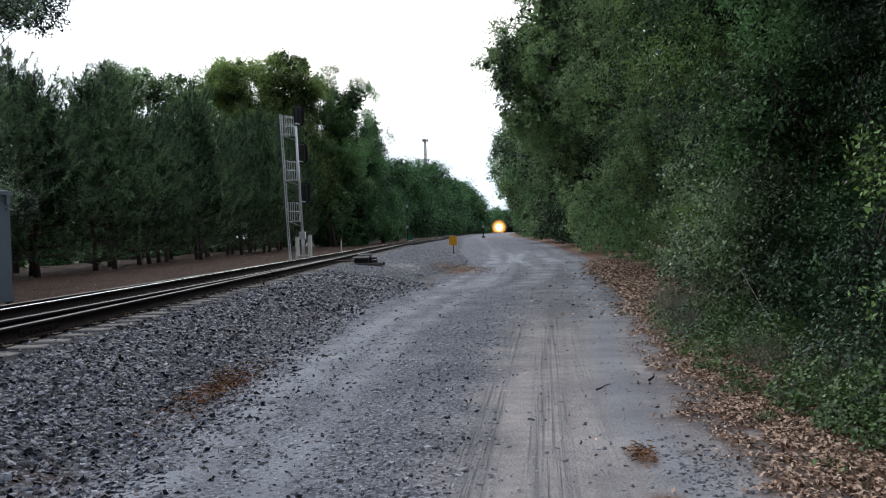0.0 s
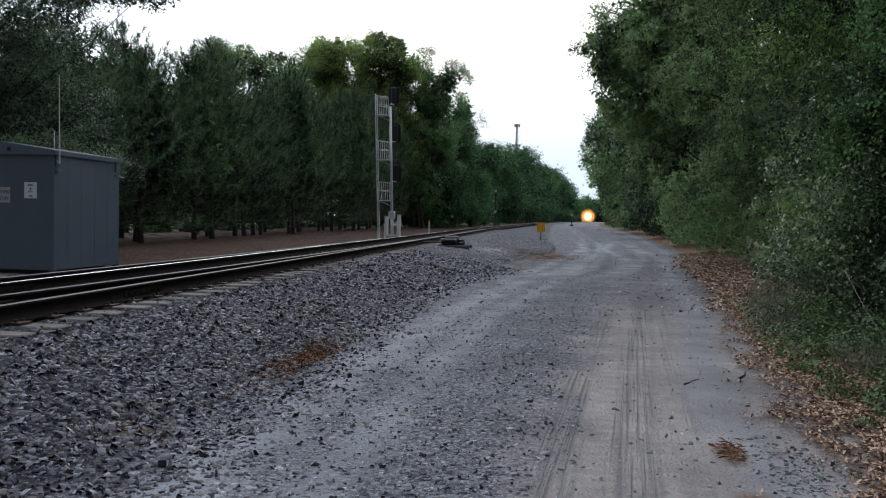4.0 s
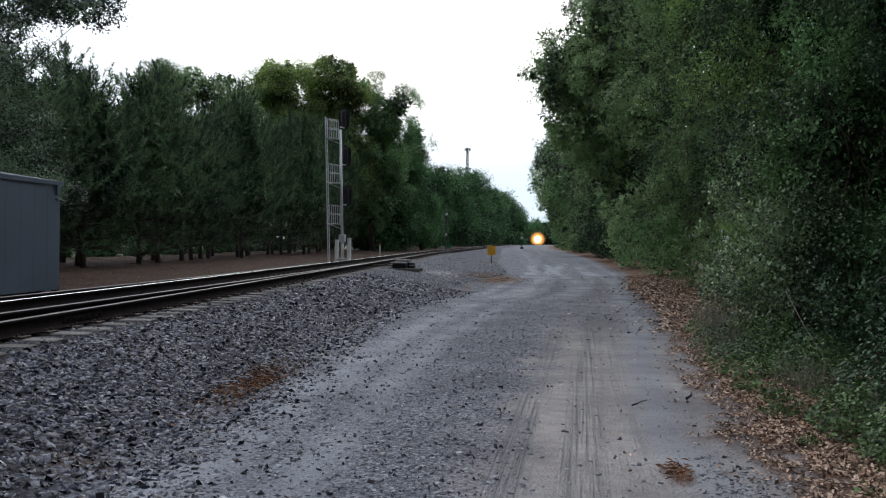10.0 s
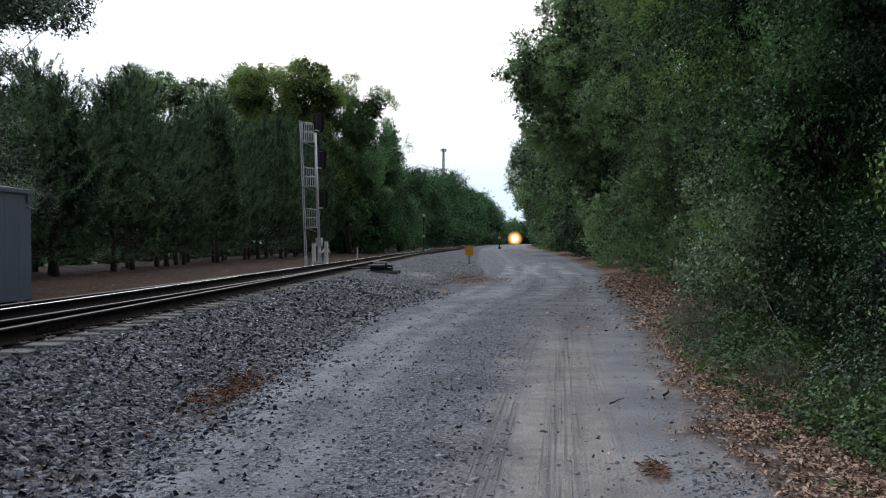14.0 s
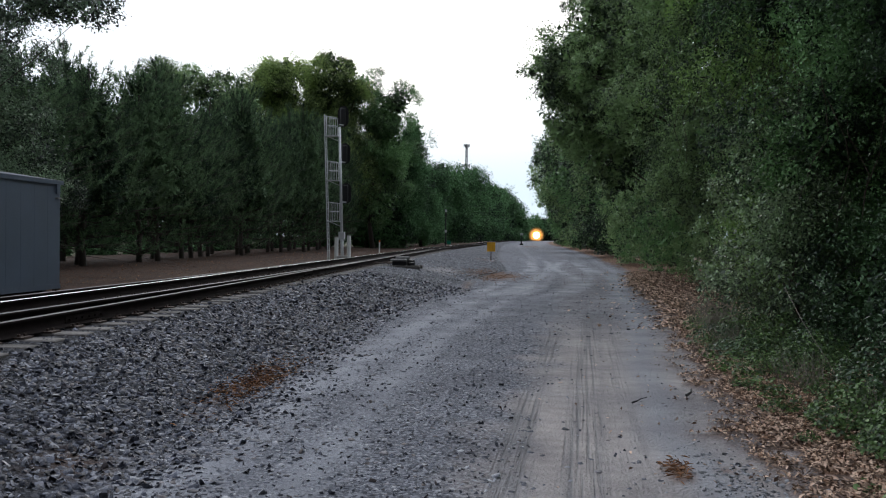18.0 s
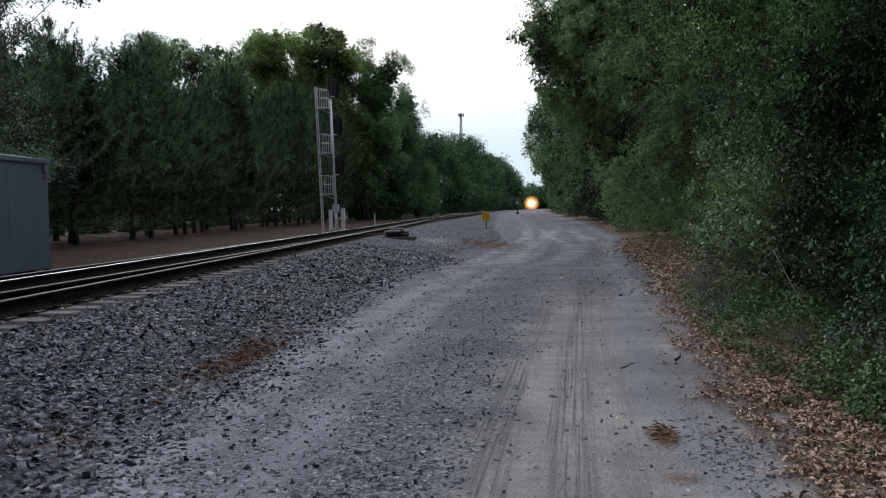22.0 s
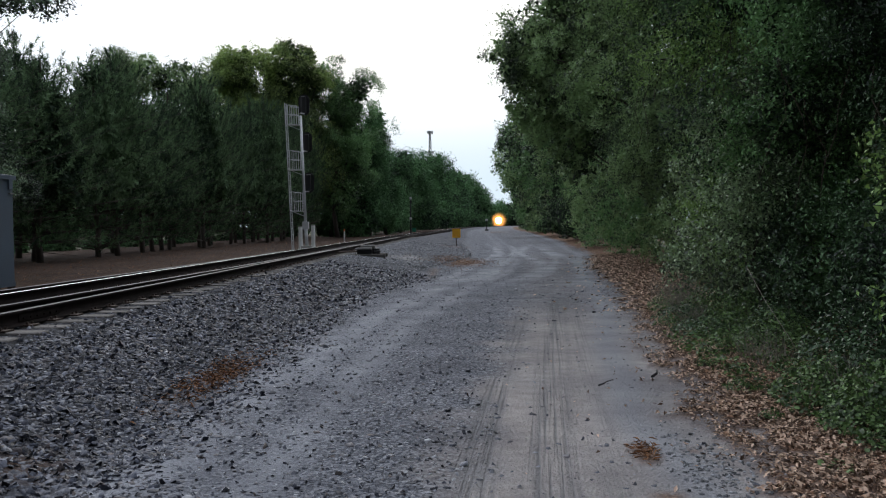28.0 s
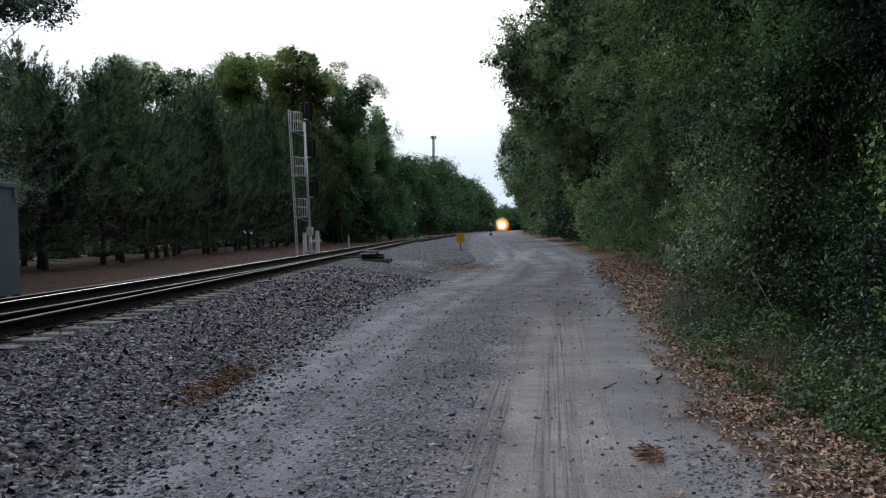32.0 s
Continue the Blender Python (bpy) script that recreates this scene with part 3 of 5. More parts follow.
def ground_material():
    m = bpy.data.materials.new("gravel_sand_litter_ground")
    m.use_nodes = True
    nt = m.node_tree
    b = nt.nodes["Principled BSDF"]
    b.inputs["Roughness"].default_value = 0.92
    b.inputs["Specular IOR Level"].default_value = 0.25
    tc = nt.nodes.new("ShaderNodeTexCoord")

    def tex(kind, scale, **k):
        n = nt.nodes.new(kind)
        n.inputs["Scale"].default_value = scale
        nt.links.new(tc.outputs["Object"], n.inputs["Vector"])
        return n

    def ramp(src, stops):
        r = nt.nodes.new("ShaderNodeValToRGB")
        e = r.color_ramp.elements
        e[0].position, e[0].color = stops[0][0], (*stops[0][1], 1)
        e[1].position, e[1].color = stops[-1][0], (*stops[-1][1], 1)
        for p, c in stops[1:-1]:
            e.new(p).color = (*c, 1)
        nt.links.new(src, r.inputs["Fac"])
        return r.outputs["Color"]

    def mix(fac, a, c):
        x = nt.nodes.new("ShaderNodeMix")
        x.data_type = "RGBA"
        nt.links.new(fac, x.inputs["Factor"])
        nt.links.new(a, x.inputs["A"])
        nt.links.new(c, x.inputs["B"])
        return x.outputs["Result"]

    def attr(name):
        a = nt.nodes.new("ShaderNodeAttribute")
        a.attribute_name = name
        return a.outputs["Fac"]

    vor = tex("ShaderNodeTexVoronoi", 34.0)
    vor2 = tex("ShaderNodeTexVoronoi", 44.0)
    big = tex("ShaderNodeTexNoise", 0.9)
    mid = tex("ShaderNodeTexNoise", 7.0)
    fine = tex("ShaderNodeTexNoise", 90.0)
    for n in (big, mid, fine):
        n.inputs["Detail"].default_value = 6
    sep = nt.nodes.new("ShaderNodeSeparateColor")
    nt.links.new(vor.outputs["Color"], sep.inputs["Color"])
    sep2 = nt.nodes.new("ShaderNodeSeparateColor")
    nt.links.new(vor2.outputs["Color"], sep2.inputs["Color"])
    stones = ramp(sep.outputs["Red"], [(0.0, (0.010, 0.011, 0.013)), (0.5, (0.03, 0.032, 0.04)), (0.8, (0.07, 0.072, 0.084)), (1.0, (0.16, 0.165, 0.185))])
    gravel = ramp(sep2.outputs["Green"], [(0.0, (0.08, 0.085, 0.102)), (0.55, (0.19, 0.2, 0.232)), (1.0, (0.38, 0.393, 0.43))])
    sand = ramp(mid.outputs["Fac"], [(0.3, (0.41, 0.373, 0.357)), (0.7, (0.555, 0.508, 0.488))])
    litter = ramp(sep2.outputs["Red"], [(0.0, (0.07, 0.04, 0.025)), (0.5, (0.20, 0.11, 0.065)), (1.0, (0.36, 0.22, 0.15))])
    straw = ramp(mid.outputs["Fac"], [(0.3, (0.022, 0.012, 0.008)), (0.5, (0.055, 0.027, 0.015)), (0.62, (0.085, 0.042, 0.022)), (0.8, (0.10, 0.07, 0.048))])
    col = mix(attr("sand"), gravel, sand)
    dust = ramp(fine.outputs["Fac"], [(0.3, (0.33, 0.345, 0.38)), (0.7, (0.43, 0.445, 0.485))])
    col = mix(attr("dust"), col, dust)
    packed = ramp(fine.outputs["Fac"], [(0.3, (0.215, 0.212, 0.217)), (0.7, (0.285, 0.282, 0.288))])
    col = mix(attr("rut"), col, packed)
    turn = nt.nodes.new("ShaderNodeMapping")
    turn.inputs["Rotation"].default_value = (0, 0, 0.085)
    nt.links.new(tc.outputs["Object"], turn.inputs["Vector"])
    comb = nt.nodes.new("ShaderNodeMapping")
    comb.inputs["Scale"].default_value = (30, 0.35, 1)
    nt.links.new(turn.outputs["Vector"], comb.inputs["Vector"])
    lines = nt.nodes.new("ShaderNodeTexNoise")
    lines.inputs["Scale"].default_value = 1.0
    lines.inputs["Detail"].default_value = 3
    nt.links.new(comb.outputs["Vector"], lines.inputs["Vector"])
    tread = nt.nodes.new("ShaderNodeMapRange")
    tread.inputs["From Min"].default_value, tread.inputs["From Max"].default_value = 0.46, 0.62
    nt.links.new(lines.outputs["Fac"], tread.inputs["Value"])
    worn = nt.nodes.new("ShaderNodeMath")
    worn.operation = "MULTIPLY"
    nt.links.new(tread.outputs["Result"], worn.inputs[0])
    nt.links.new(attr("tread"), worn.inputs[1])
    col = mix(worn.outputs[0], col, packed)
    col = mix(attr("ballast"), col, stones)
    col = mix(attr("litter"), col, litter)
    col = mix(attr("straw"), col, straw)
    needles = ramp(sep2.outputs["Blue"], [(0.0, (0.11, 0.055, 0.03)), (0.5, (0.22, 0.115, 0.062)), (1.0, (0.33, 0.20, 0.13))])
    field = ramp(mid.outputs["Fac"], [(0.3, (0.07, 0.085, 0.04)), (0.7, (0.17, 0.175, 0.11))])
    bleached = ramp(sep2.outputs["Green"], [(0.0, (0.2, 0.195, 0.195)), (1.0, (0.46, 0.45, 0.44))])
    col = mix(attr("pale"), col, bleached)
    col = mix(attr("orange"), col, needles)
    col = mix(attr("field"), col, field)
    stain = ramp(big.outputs["Fac"], [(0.3, (0.62, 0.62, 0.64)), (0.7, (1.0, 1.0, 1.0))])
    mul = nt.nodes.new("ShaderNodeMix")
    mul.data_type, mul.blend_type = "RGBA", "MULTIPLY"
    mul.inputs["Factor"].default_value = 1.0
    nt.links.new(col, mul.inputs["A"])
    nt.links.new(stain, mul.inputs["B"])
    nt.links.new(mul.outputs["Result"], b.inputs["Base Color"])
    h = nt.nodes.new("ShaderNodeMath")
    h.operation = "ADD"
    nt.links.new(vor.outputs["Distance"], h.inputs[0])
    nt.links.new(fine.outputs["Fac"], h.inputs[1])
    groove = nt.nodes.new("ShaderNodeMath")
    groove.operation = "MULTIPLY_ADD"
    groove.inputs[1].default_value = -0.8
    nt.links.new(worn.outputs[0], groove.inputs[0])
    nt.links.new(h.outputs[0], groove.inputs[2])
    bp = nt.nodes.new("ShaderNodeBump")
    bp.inputs["Strength"].default_value = 0.8
    bp.inputs["Distance"].default_value = 0.02
    nt.links.new(groove.outputs[0], bp.inputs["Height"])
    nt.links.new(bp.outputs["Normal"], b.inputs["Normal"])
    return m


ground = raw("ground", np.stack([GX, GY, GZ], -1).reshape(-1, 3), gf, ground_material(), smooth=True)
tagged(ground, "grey gravel track road with ballast, leaf litter and pine straw", "ground", kind="structure")
for key, w in (("sand", w_sand), ("ballast", w_ball), ("litter", w_litter), ("straw", w_straw), ("orange", w_orange), ("field", w_field), ("pale", w_pale), ("dust", w_dust), ("rut", w_rut), ("tread", w_tread)):
    a = ground.data.attributes.new(key, "FLOAT", "POINT")
    a.data.foreach_set("value", w.ravel().astype(np.float32))


# ---- the railway ----
RAIL_TOP, TIE_TOP = 0.70, 0.535


def rail_mesh(xs, ys, zs=None):
    """A rail swept along a line of points: foot, web and head."""
    prof = [(-0.075, -0.172), (0.075, -0.172), (0.075, -0.160), (0.012, -0.140), (0.010, -0.045), (0.036, -0.035), (0.036, -0.004), (0.028, 0.0), (-0.028, 0.0), (-0.036, -0.004), (-0.036, -0.035), (-0.010, -0.045), (-0.012, -0.140), (-0.075, -0.160)]
    k, n = len(prof), len(ys)
    v = np.array([(x + px, y, RAIL_TOP + pz) for x, y in zip(xs, ys) for px, pz in prof])
    f = [(i * k + j, i * k + (j + 1) % k, (i + 1) * k + (j + 1) % k, (i + 1) * k + j) for i in range(n - 1) for j in range(k)]
    return v, f


def rail(xs, ys, parent, label, head=None):
    v, f = rail_mesh(xs, ys)
    ob = raw("rail", v, f, M_RAIL, parent, label, smooth=False)
    ob.data.materials.append(head or M_HEAD_DULL)
    mi = np.array([1 if j % 14 in (6, 7, 8) else 0 for j in range(len(f))], dtype=np.int32)
    ob.data.polygons.foreach_set("material_index", mi)
    return ob


track = empty("main_track", 0, 0, 0, label="rusty steel rails on weathered timber ties in grey ballast", category="railway track", kind="structure")
ry = np.concatenate([np.arange(-30, 160, 2.0), np.arange(160, 1000, 8.0)])
rail(near_rail(ry) + 0.036, ry, track, "steel rail with a polished head")
rail(near_rail(ry) - 1.47, ry, track, "steel rail with a bright polished head", M_HEAD)
# the turnout's second pair: it parts from the main rails towards the viewer
sy = np.arange(-30, 31, 1.0)
side = 0.0016 * np.maximum(31 - sy, 0) ** 2 * 0.55
spread_ = 0.07 + np.maximum(side - 0.0, 0)
siding = empty("siding_track", 0, 0, 0, label="turnout rails closing up to the main rails", category="railway track", kind="structure")
rail(near_rail(sy) - spread_, sy, siding, "rusty steel switch rail")
rail(near_rail(sy) - 1.47 - spread_, sy, siding, "rusty steel stock rail")
tie_me = bpy.data.meshes.new("tie")
bm = box(bmesh.new(), -1.30, -0.115, -0.16, 1.30, 0.115, 0.0, 0.012)
bm.to_mesh(tie_me)
bm.free()
tie_me.materials.append(M_TIE)
for k in range(150):
    y = 0.0 + k * 0.53
    ob = new("tie", tie_me)
    ob.parent = track
    wide = 1.0 + max(0, 0.004 * (30 - y)) if y < 30 else 1.0
    ob.matrix_basis = pose(float(near_rail(y)) - 0.72 - 0.10 * (wide > 1) + rng.normal() * 0.03, y, TIE_TOP - 0.022 + rng.normal() * 0.004, 0, 0, 0.8 + rng.normal() * 0.8) @ Matrix.Diagonal((wide, 1, 1, 1))
far_v, far_f = [], []
for k in range(600):
    y = 80 + k * 1.06
    x = float(near_rail(y)) - 0.72
    i = len(far_v)
    for dx, dy, dz in ((-1.3, -0.11, 0), (1.3, -0.11, 0), (1.3, 0.11, 0), (-1.3, 0.11, 0), (-1.3, -0.11, -0.15), (1.3, -0.11, -0.15)):
        far_v.append((x + dx, y + dy, TIE_TOP + dz))
    far_f += [(i, i + 1, i + 2, i + 3), (i, i + 4, i + 5, i + 1)]
tagged(raw("far_ties", far_v, far_f, M_RAIL, track), kind="stuff")
plate_me = bpy.data.meshes.new("tie_plate")
bm = box(bmesh.new(), -0.18, -0.09, 0.0, 0.18, 0.09, 0.018)
for dx in (-0.11, 0.11):
    for dy in (-0.05, 0.05):
        box(bm, dx - 0.012, dy - 0.012, 0.018, dx + 0.012, dy + 0.012, 0.045)
bm.to_mesh(plate_me)
bm.free()
plate_me.materials.append(M_RUST)
for k in range(70):
    y = k * 0.53
    for x in (float(near_rail(y)) + 0.036, float(near_rail(y)) - 1.47):
        ob = new("tie_plate", plate_me)
        ob.parent = track
        ob.matrix_basis = pose(x, y, TIE_TOP - 0.014)
for y, x in ((9.4, 0.036), (9.0, -1.47), (7.2, -0.45), (21.0, 0.036)):
    bm = bmesh.new()
    for side_x in (-0.024, 0.012):
        box(bm, side_x, -0.45, RAIL_TOP - 0.135, side_x + 0.012, 0.45, RAIL_TOP - 0.05, 0.004)
    for dy in (-0.37, -0.22, -0.08, 0.08, 0.22, 0.37):
        rod(bm, (-0.045, dy, RAIL_TOP - 0.095), (0.045, dy, RAIL_TOP - 0.095), 0.014, 0.014, 6)
    ob = part("joint_bar", bm, M_RAIL, track, "dark bolted joint bar")
    ob.matrix_basis = pose(float(near_rail(y)) + x, y, 0, 0, 0, 1.0)

# ---- signal house ----
def plate_mesh(x0, z0, x1, z1, y, d=0.012):
    return box(bmesh.new(), x0, y - d, z0, x1, y, z1)


def writing(text, size, m, parent, name="lettering"):
    cu = bpy.data.curves.new(name, "FONT")
    cu.body, cu.size, cu.align_x, cu.extrude = text, size, "CENTER", 0.0015
    cu.materials.append(M_BLACK)
    ob = new(name, cu)
    ob.parent = parent
    ob.matrix_basis = m
    return ob


def signal_house():
    t = empty("signal_house", -10.06, 15.0, 0.27, label="grey-blue steel railway signal house with a low gable roof", category="signal house")
    W, D, H = 2.68, 2.42, 2.53
    bm = box(bmesh.new(), -W, 0, 0.13, 0, D, H - 0.10, 0.012)
    part("wall_box", bm, M_PAINT, t)
    # low gable roof with a drip edge
    bm = bmesh.new()
    o = 0.05
    prof = [(-W - o, H - 0.13), (-W - o, H - 0.04), (-W / 2, H + 0.16), (o, H - 0.04), (o, H - 0.13)]
    a = [bm.verts.new((x, -o, z)) for x, z in prof]
    c = [bm.verts.new((x, D + o, z)) for x, z in prof]
    bm.faces.new(a[::-1])
    bm.faces.new(c)
    for i in range(5):
        bm.faces.new((a[i], a[(i + 1) % 5], c[(i + 1) % 5], c[i]))
    bmesh.ops.recalc_face_normals(bm, faces=bm.faces)
    part("roof", bm, M_PAINT, t, "grey-blue gable roof sheet")
    for x in (-W - 0.004, -0.06):
        part("corner_angle", box(bmesh.new(), x, -0.012, 0.10, x + 0.064, 0.0, H - 0.14), M_PAINT, t)
    for x in (-W, -0.11):
        for y in (0.0, D - 0.12):
            part("foot", box(bmesh.new(), x, y, -0.04, x + 0.11, y + 0.12, 0.13, 0.006), M_RUST if y else M_PAINT, t)
    part("skid", box(bmesh.new(), -W + 0.2, 0.15, -0.03, -0.2, 0.30, 0.12, 0.01), M_BLACK, t)
    part("skid", box(bmesh.new(), -W + 0.2, D - 0.35, -0.03, -0.2, D - 0.2, 0.12, 0.01), M_BLACK, t)
    # upright seams of the sheet walls
    for y in (0.48, 0.97, 1.45, 1.94):
        part("wall_seam", box(bmesh.new(), 0.0, y - 0.02, 0.20, 0.002, y + 0.02, H - 0.15), M_PAINT, t)
    part("base_channel", box(bmesh.new(), -W - 0.01, -0.015, 0.10, 0.012, D + 0.01, 0.20), M_PAINT, t)
    # door in the gable wall
    door = part("door", box(bmesh.new(), -2.08, -0.02, 0.2, -1.41, 0.0, 2.2, 0.006), M_PAINT, t, "closed grey-blue steel door")
    part("drip_cap", box(bmesh.new(), -2.12, -0.06, 2.215, -1.36, 0.0, 2.235), M_PAINT, door)
    for z in (0.45, 1.2, 1.95):
        bm = bmesh.new()
        rod(bm, (-1.405, -0.02, z - 0.05), (-1.405, -0.02, z + 0.05), 0.012)
        part("hinge", bm, M_GALV, door)
    bm = bmesh.new()
    box(bm, -2.00, -0.05, 1.20, -1.93, -0.028, 1.36, 0.006)
    part("lock_plate", bm, M_WHITE, door, "pale metal lock plate")
    bm = bmesh.new()
    rod(bm, (-1.965, -0.075, 1.10), (-1.965, -0.03, 1.10), 0.022)
    rod(bm, (-1.965, -0.075, 1.03), (-1.965, -0.075, 1.11), 0.012)
    part("door_handle", bm, M_GALV, door, "small steel door handle")
    # name plate and notice
    np_ = part("name_plate", box(bmesh.new(), -1.345, -0.008, 1.435, -0.95, 0.0, 1.745), M_PLATE, t, "pale name plate with dark block letters")
    writing("OXFORD", 0.098, pose(-1.147, -0.0095, 1.615, 90), np_)
    writing("S-757.89", 0.092, pose(-1.147, -0.0095, 1.49, 90), np_)
    note = part("notice", box(bmesh.new(), -0.64, -0.006, 1.53, -0.37, 0.0, 1.85), M_PAPER, t, "white paper notice with lines of small print")
    bm = bmesh.new()
    for z, w, h in ((1.805, 0.10, 0.012), (1.785, 0.14, 0.010), (1.72, 0.03, 0.04), (1.675, 0.09, 0.012), (1.655, 0.12, 0.010), (1.585, 0.07, 0.012), (1.565, 0.10, 0.010)):
        box(bm, -0.505 - w / 2, -0.0085, z - h / 2, -0.505 + w / 2, -0.006, z + h / 2)
    part("print_bar", bm, M_BLACK, note)
    # lifting lugs, vents, small fittings
    for y in (0.10, D - 0.12):
        part("lifting_lug", box(bmesh.new(), 0.0, y - 0.07, H - 0.34, 0.035, y + 0.07, H - 0.12, 0.008), M_PAINT, t)
        part("lug_shelf", box(bmesh.new(), 0.0, y - 0.08, H - 0.44, 0.06, y + 0.08, H - 0.415), M_DARKBOX, t)
    part("gable_vent", box(bmesh.new(), -0.98, -0.066, H - 0.06, -0.92, -0.05, H + 0.02), M_BLACK, t)
    for x, z in ((-1.27, 2.06), (-1.24, 1.0), (-1.30, 0.96)):
        bm = bmesh.new()
        bmesh.ops.create_uvsphere(bm, u_segments=8, v_segments=5, radius=0.018, matrix=Matrix.Translation((x, -0.012, z)))
        part("stud", bm, M_GALV, t)
    bm = box(bmesh.new(), -1.31, -0.03, 0.27, -1.17, 0.0, 0.36, 0.006)
    part("cable_hatch", bm, M_PAINT, t)
    # whip antennas on the corner
    bm = bmesh.new()
    rod(bm, (0.08, 0.06, H - 0.3), (0.08, 0.06, H + 0.1), 0.016)
    rod(bm, (0.08, 0.06, H + 0.1), (0.07, 0.06, 4.0), 0.009, 0.006)
    ant = part("antenna_mast", bm, M_GALV, t, "tall grey whip antenna")
    part("bracket", box(bmesh.new(), 0.0, 0.04, H - 0.28, 0.09, 0.08, H - 0.24), M_GALV, ant)
    bm = bmesh.new()
    rod(bm, (-0.06, 0.10, H - 0.05), (-0.06, 0.10, H + 0.36), 0.009)
    part("short_antenna", bm, M_GALV, t)
    # stone pad under the house
    return t


signal_house()


# ---- signal mast ----
def signal_mast():
    t = empty("railway_signal", -8.94, 42.5, 0.28, label="tall galvanised three-head railway signal mast with ladder cages", category="railway signal")
    top = Vector((-0.23, 0, 7.1))

    def at(z):
        return top * (z / 7.1)
    bm = bmesh.new()
    rod(bm, (0, 0, 0.3), at(1.25), 0.09, 0.09, 12)
    rod(bm, at(1.25), top, 0.078, 0.066, 12)
    part("mast", bm, M_GALV, t, smooth=True)
    part("foundation", box(bmesh.new(), -0.35, -0.3, -0.2, 0.35, 0.3, 0.32, 0.03), M_CONC, t)
    c = at(1.38)
    part("junction_box", box(bmesh.new(), c.x - 0.16, -0.13, 1.18, c.x + 0.16, 0.13, 1.58, 0.015), M_GALV, t)
    # signal heads, facing away down the line
    for z, x in ((7.70, -0.10), (5.73, 0.02), (3.62, 0.09)):
        head = empty("signal_head", x, 0.28, z)
        head.parent = t
        bm = bmesh.new()
        r = bmesh.ops.create_cone(bm, cap_ends=True, segments=28, radius1=0.29, radius2=0.29, depth=0.02, matrix=Matrix.Rotation(radians(90), 4, "X"))
        for v in bm.verts:
            v.co.z += 0.26 if v.co.z > 0 else -0.26
        part("backboard", bm, M_BLACK, head)
        part("housing", box(bmesh.new(), -0.13, -0.16, -0.43, 0.13, -0.01, 0.43, 0.03), M_BLACK, head)
        for dz in (0.3, 0, -0.3):
            bm = bmesh.new()
            rod(bm, (0, 0.01, dz), (0, 0.30, dz - 0.03), 0.115, 0.105, 14)
            part("hood", bm, M_BLACK, head)
        bm = bmesh.new()
        p = at(z - 0.5) if z < 7 else top
        rod(bm, (p.x - x, -0.28, -0.46), (0, -0.06, -0.46), 0.035)
        rod(bm, (0, -0.06, -0.5), (0, -0.06, -0.38), 0.045)
        part("bracket", bm, M_GALV, head)
    # ladder and cages
    a0, a1 = Vector((-0.72, -0.05, 0.05)), Vector((-1.0, -0.05, 7.75))
    lad = empty("ladder", 0, 0, 0)
    lad.parent = t
    for dy in (-0.19, 0.19):
        bm = bmesh.new()
        rod(bm, a0 + Vector((0, dy, 0)), a1 + Vector((0, dy, 0)), 0.028, 0.028, 6)
        part("stile", bm, M_GALV, lad)
    for k in range(24):
        p = a0.lerp(a1, (k + 0.7) / 24.4)
        bm = bmesh.new()
        rod(bm, p + Vector((0, -0.19, 0)), p + Vector((0, 0.19, 0)), 0.013, 0.013, 6)
        part("rung", bm, M_GALV, lad)
    for z in (6.62, 4.28, 2.13):
        cage = empty("ladder_cage", 0, 0, 0)
        cage.parent = t
        xl, xr = a0.lerp(a1, z / 7.75).x, at(z).x - 0.14
        for dz, x0 in ((0.0, xl), (0.52, xl + 0.1), (1.0, xl + 0.12)):
            for dy in (-0.3, 0.22):
                bm = bmesh.new()
                rod(bm, (x0, dy, z + dz), (xr - 0.03 * (dz > 0), dy, z + dz - 0.06 * (dz > 0.9)), 0.02, 0.02, 6)
                part("rail_bar", bm, M_GALV, cage)
            bm = bmesh.new()
            rod(bm, (xr - 0.03 * (dz > 0), -0.3, z + dz - 0.06 * (dz > 0.9)), (xr - 0.03 * (dz > 0), 0.22, z + dz - 0.06 * (dz > 0.9)), 0.02, 0.02, 6)
            part("rail_bar", bm, M_GALV, cage)
        for f in (0.2, 0.58, 1.0):
            for dy in (-0.3, 0.22):
                x = xl + (xr - 0.03 - xl) * f
                bm = bmesh.new()
                rod(bm, (x, dy, z), (x, dy, z + 0.98), 0.017, 0.017, 6)
                part("upright", bm, M_GALV, cage)
        part("platform", box(bmesh.new(), xl, -0.3, z - 0.02, xr + 0.1, 0.22, z + 0.015), M_GALV, cage)
        bm = bmesh.new()
        rod(bm, (xl + 0.1, -0.05, z - 0.02), at(z - 0.28), 0.02, 0.02, 6)
        part("stay", bm, M_GALV, cage)
    return t


signal_mast()


def marker_post(x, y, h, r, label, cap=True):
    t = empty("marker_post", x, y, float(ground_z(x, y)), label=label, category="post")
    bm = bmesh.new()
    rod(bm, (0, 0, -0.1), (0, 0, h), r, r, 12)
    part("post", bm, M_WHITE, t)
    bm = bmesh.new()
    if cap:
        rod(bm, (0, 0, h), (0, 0, h + 0.05), r * 1.15, r * 0.9, 12)
        part("cap", bm, M_CONC, t)
    else:
        rod(bm, (0, 0, h), (0, 0, h + 0.18), r, r, 12)
        part("cap", bm, M_AMBER, t, "orange reflective tip")
    return t


for x, y in ((-9.22, 42.3), (-8.62, 42.6)):
    marker_post(x, y, 1.22, 0.105, "white plastic cable post beside the signal foundation")
marker_post(-11.3, 69, 0.9, 0.06, "slim white marker post with an orange tip", cap=False)


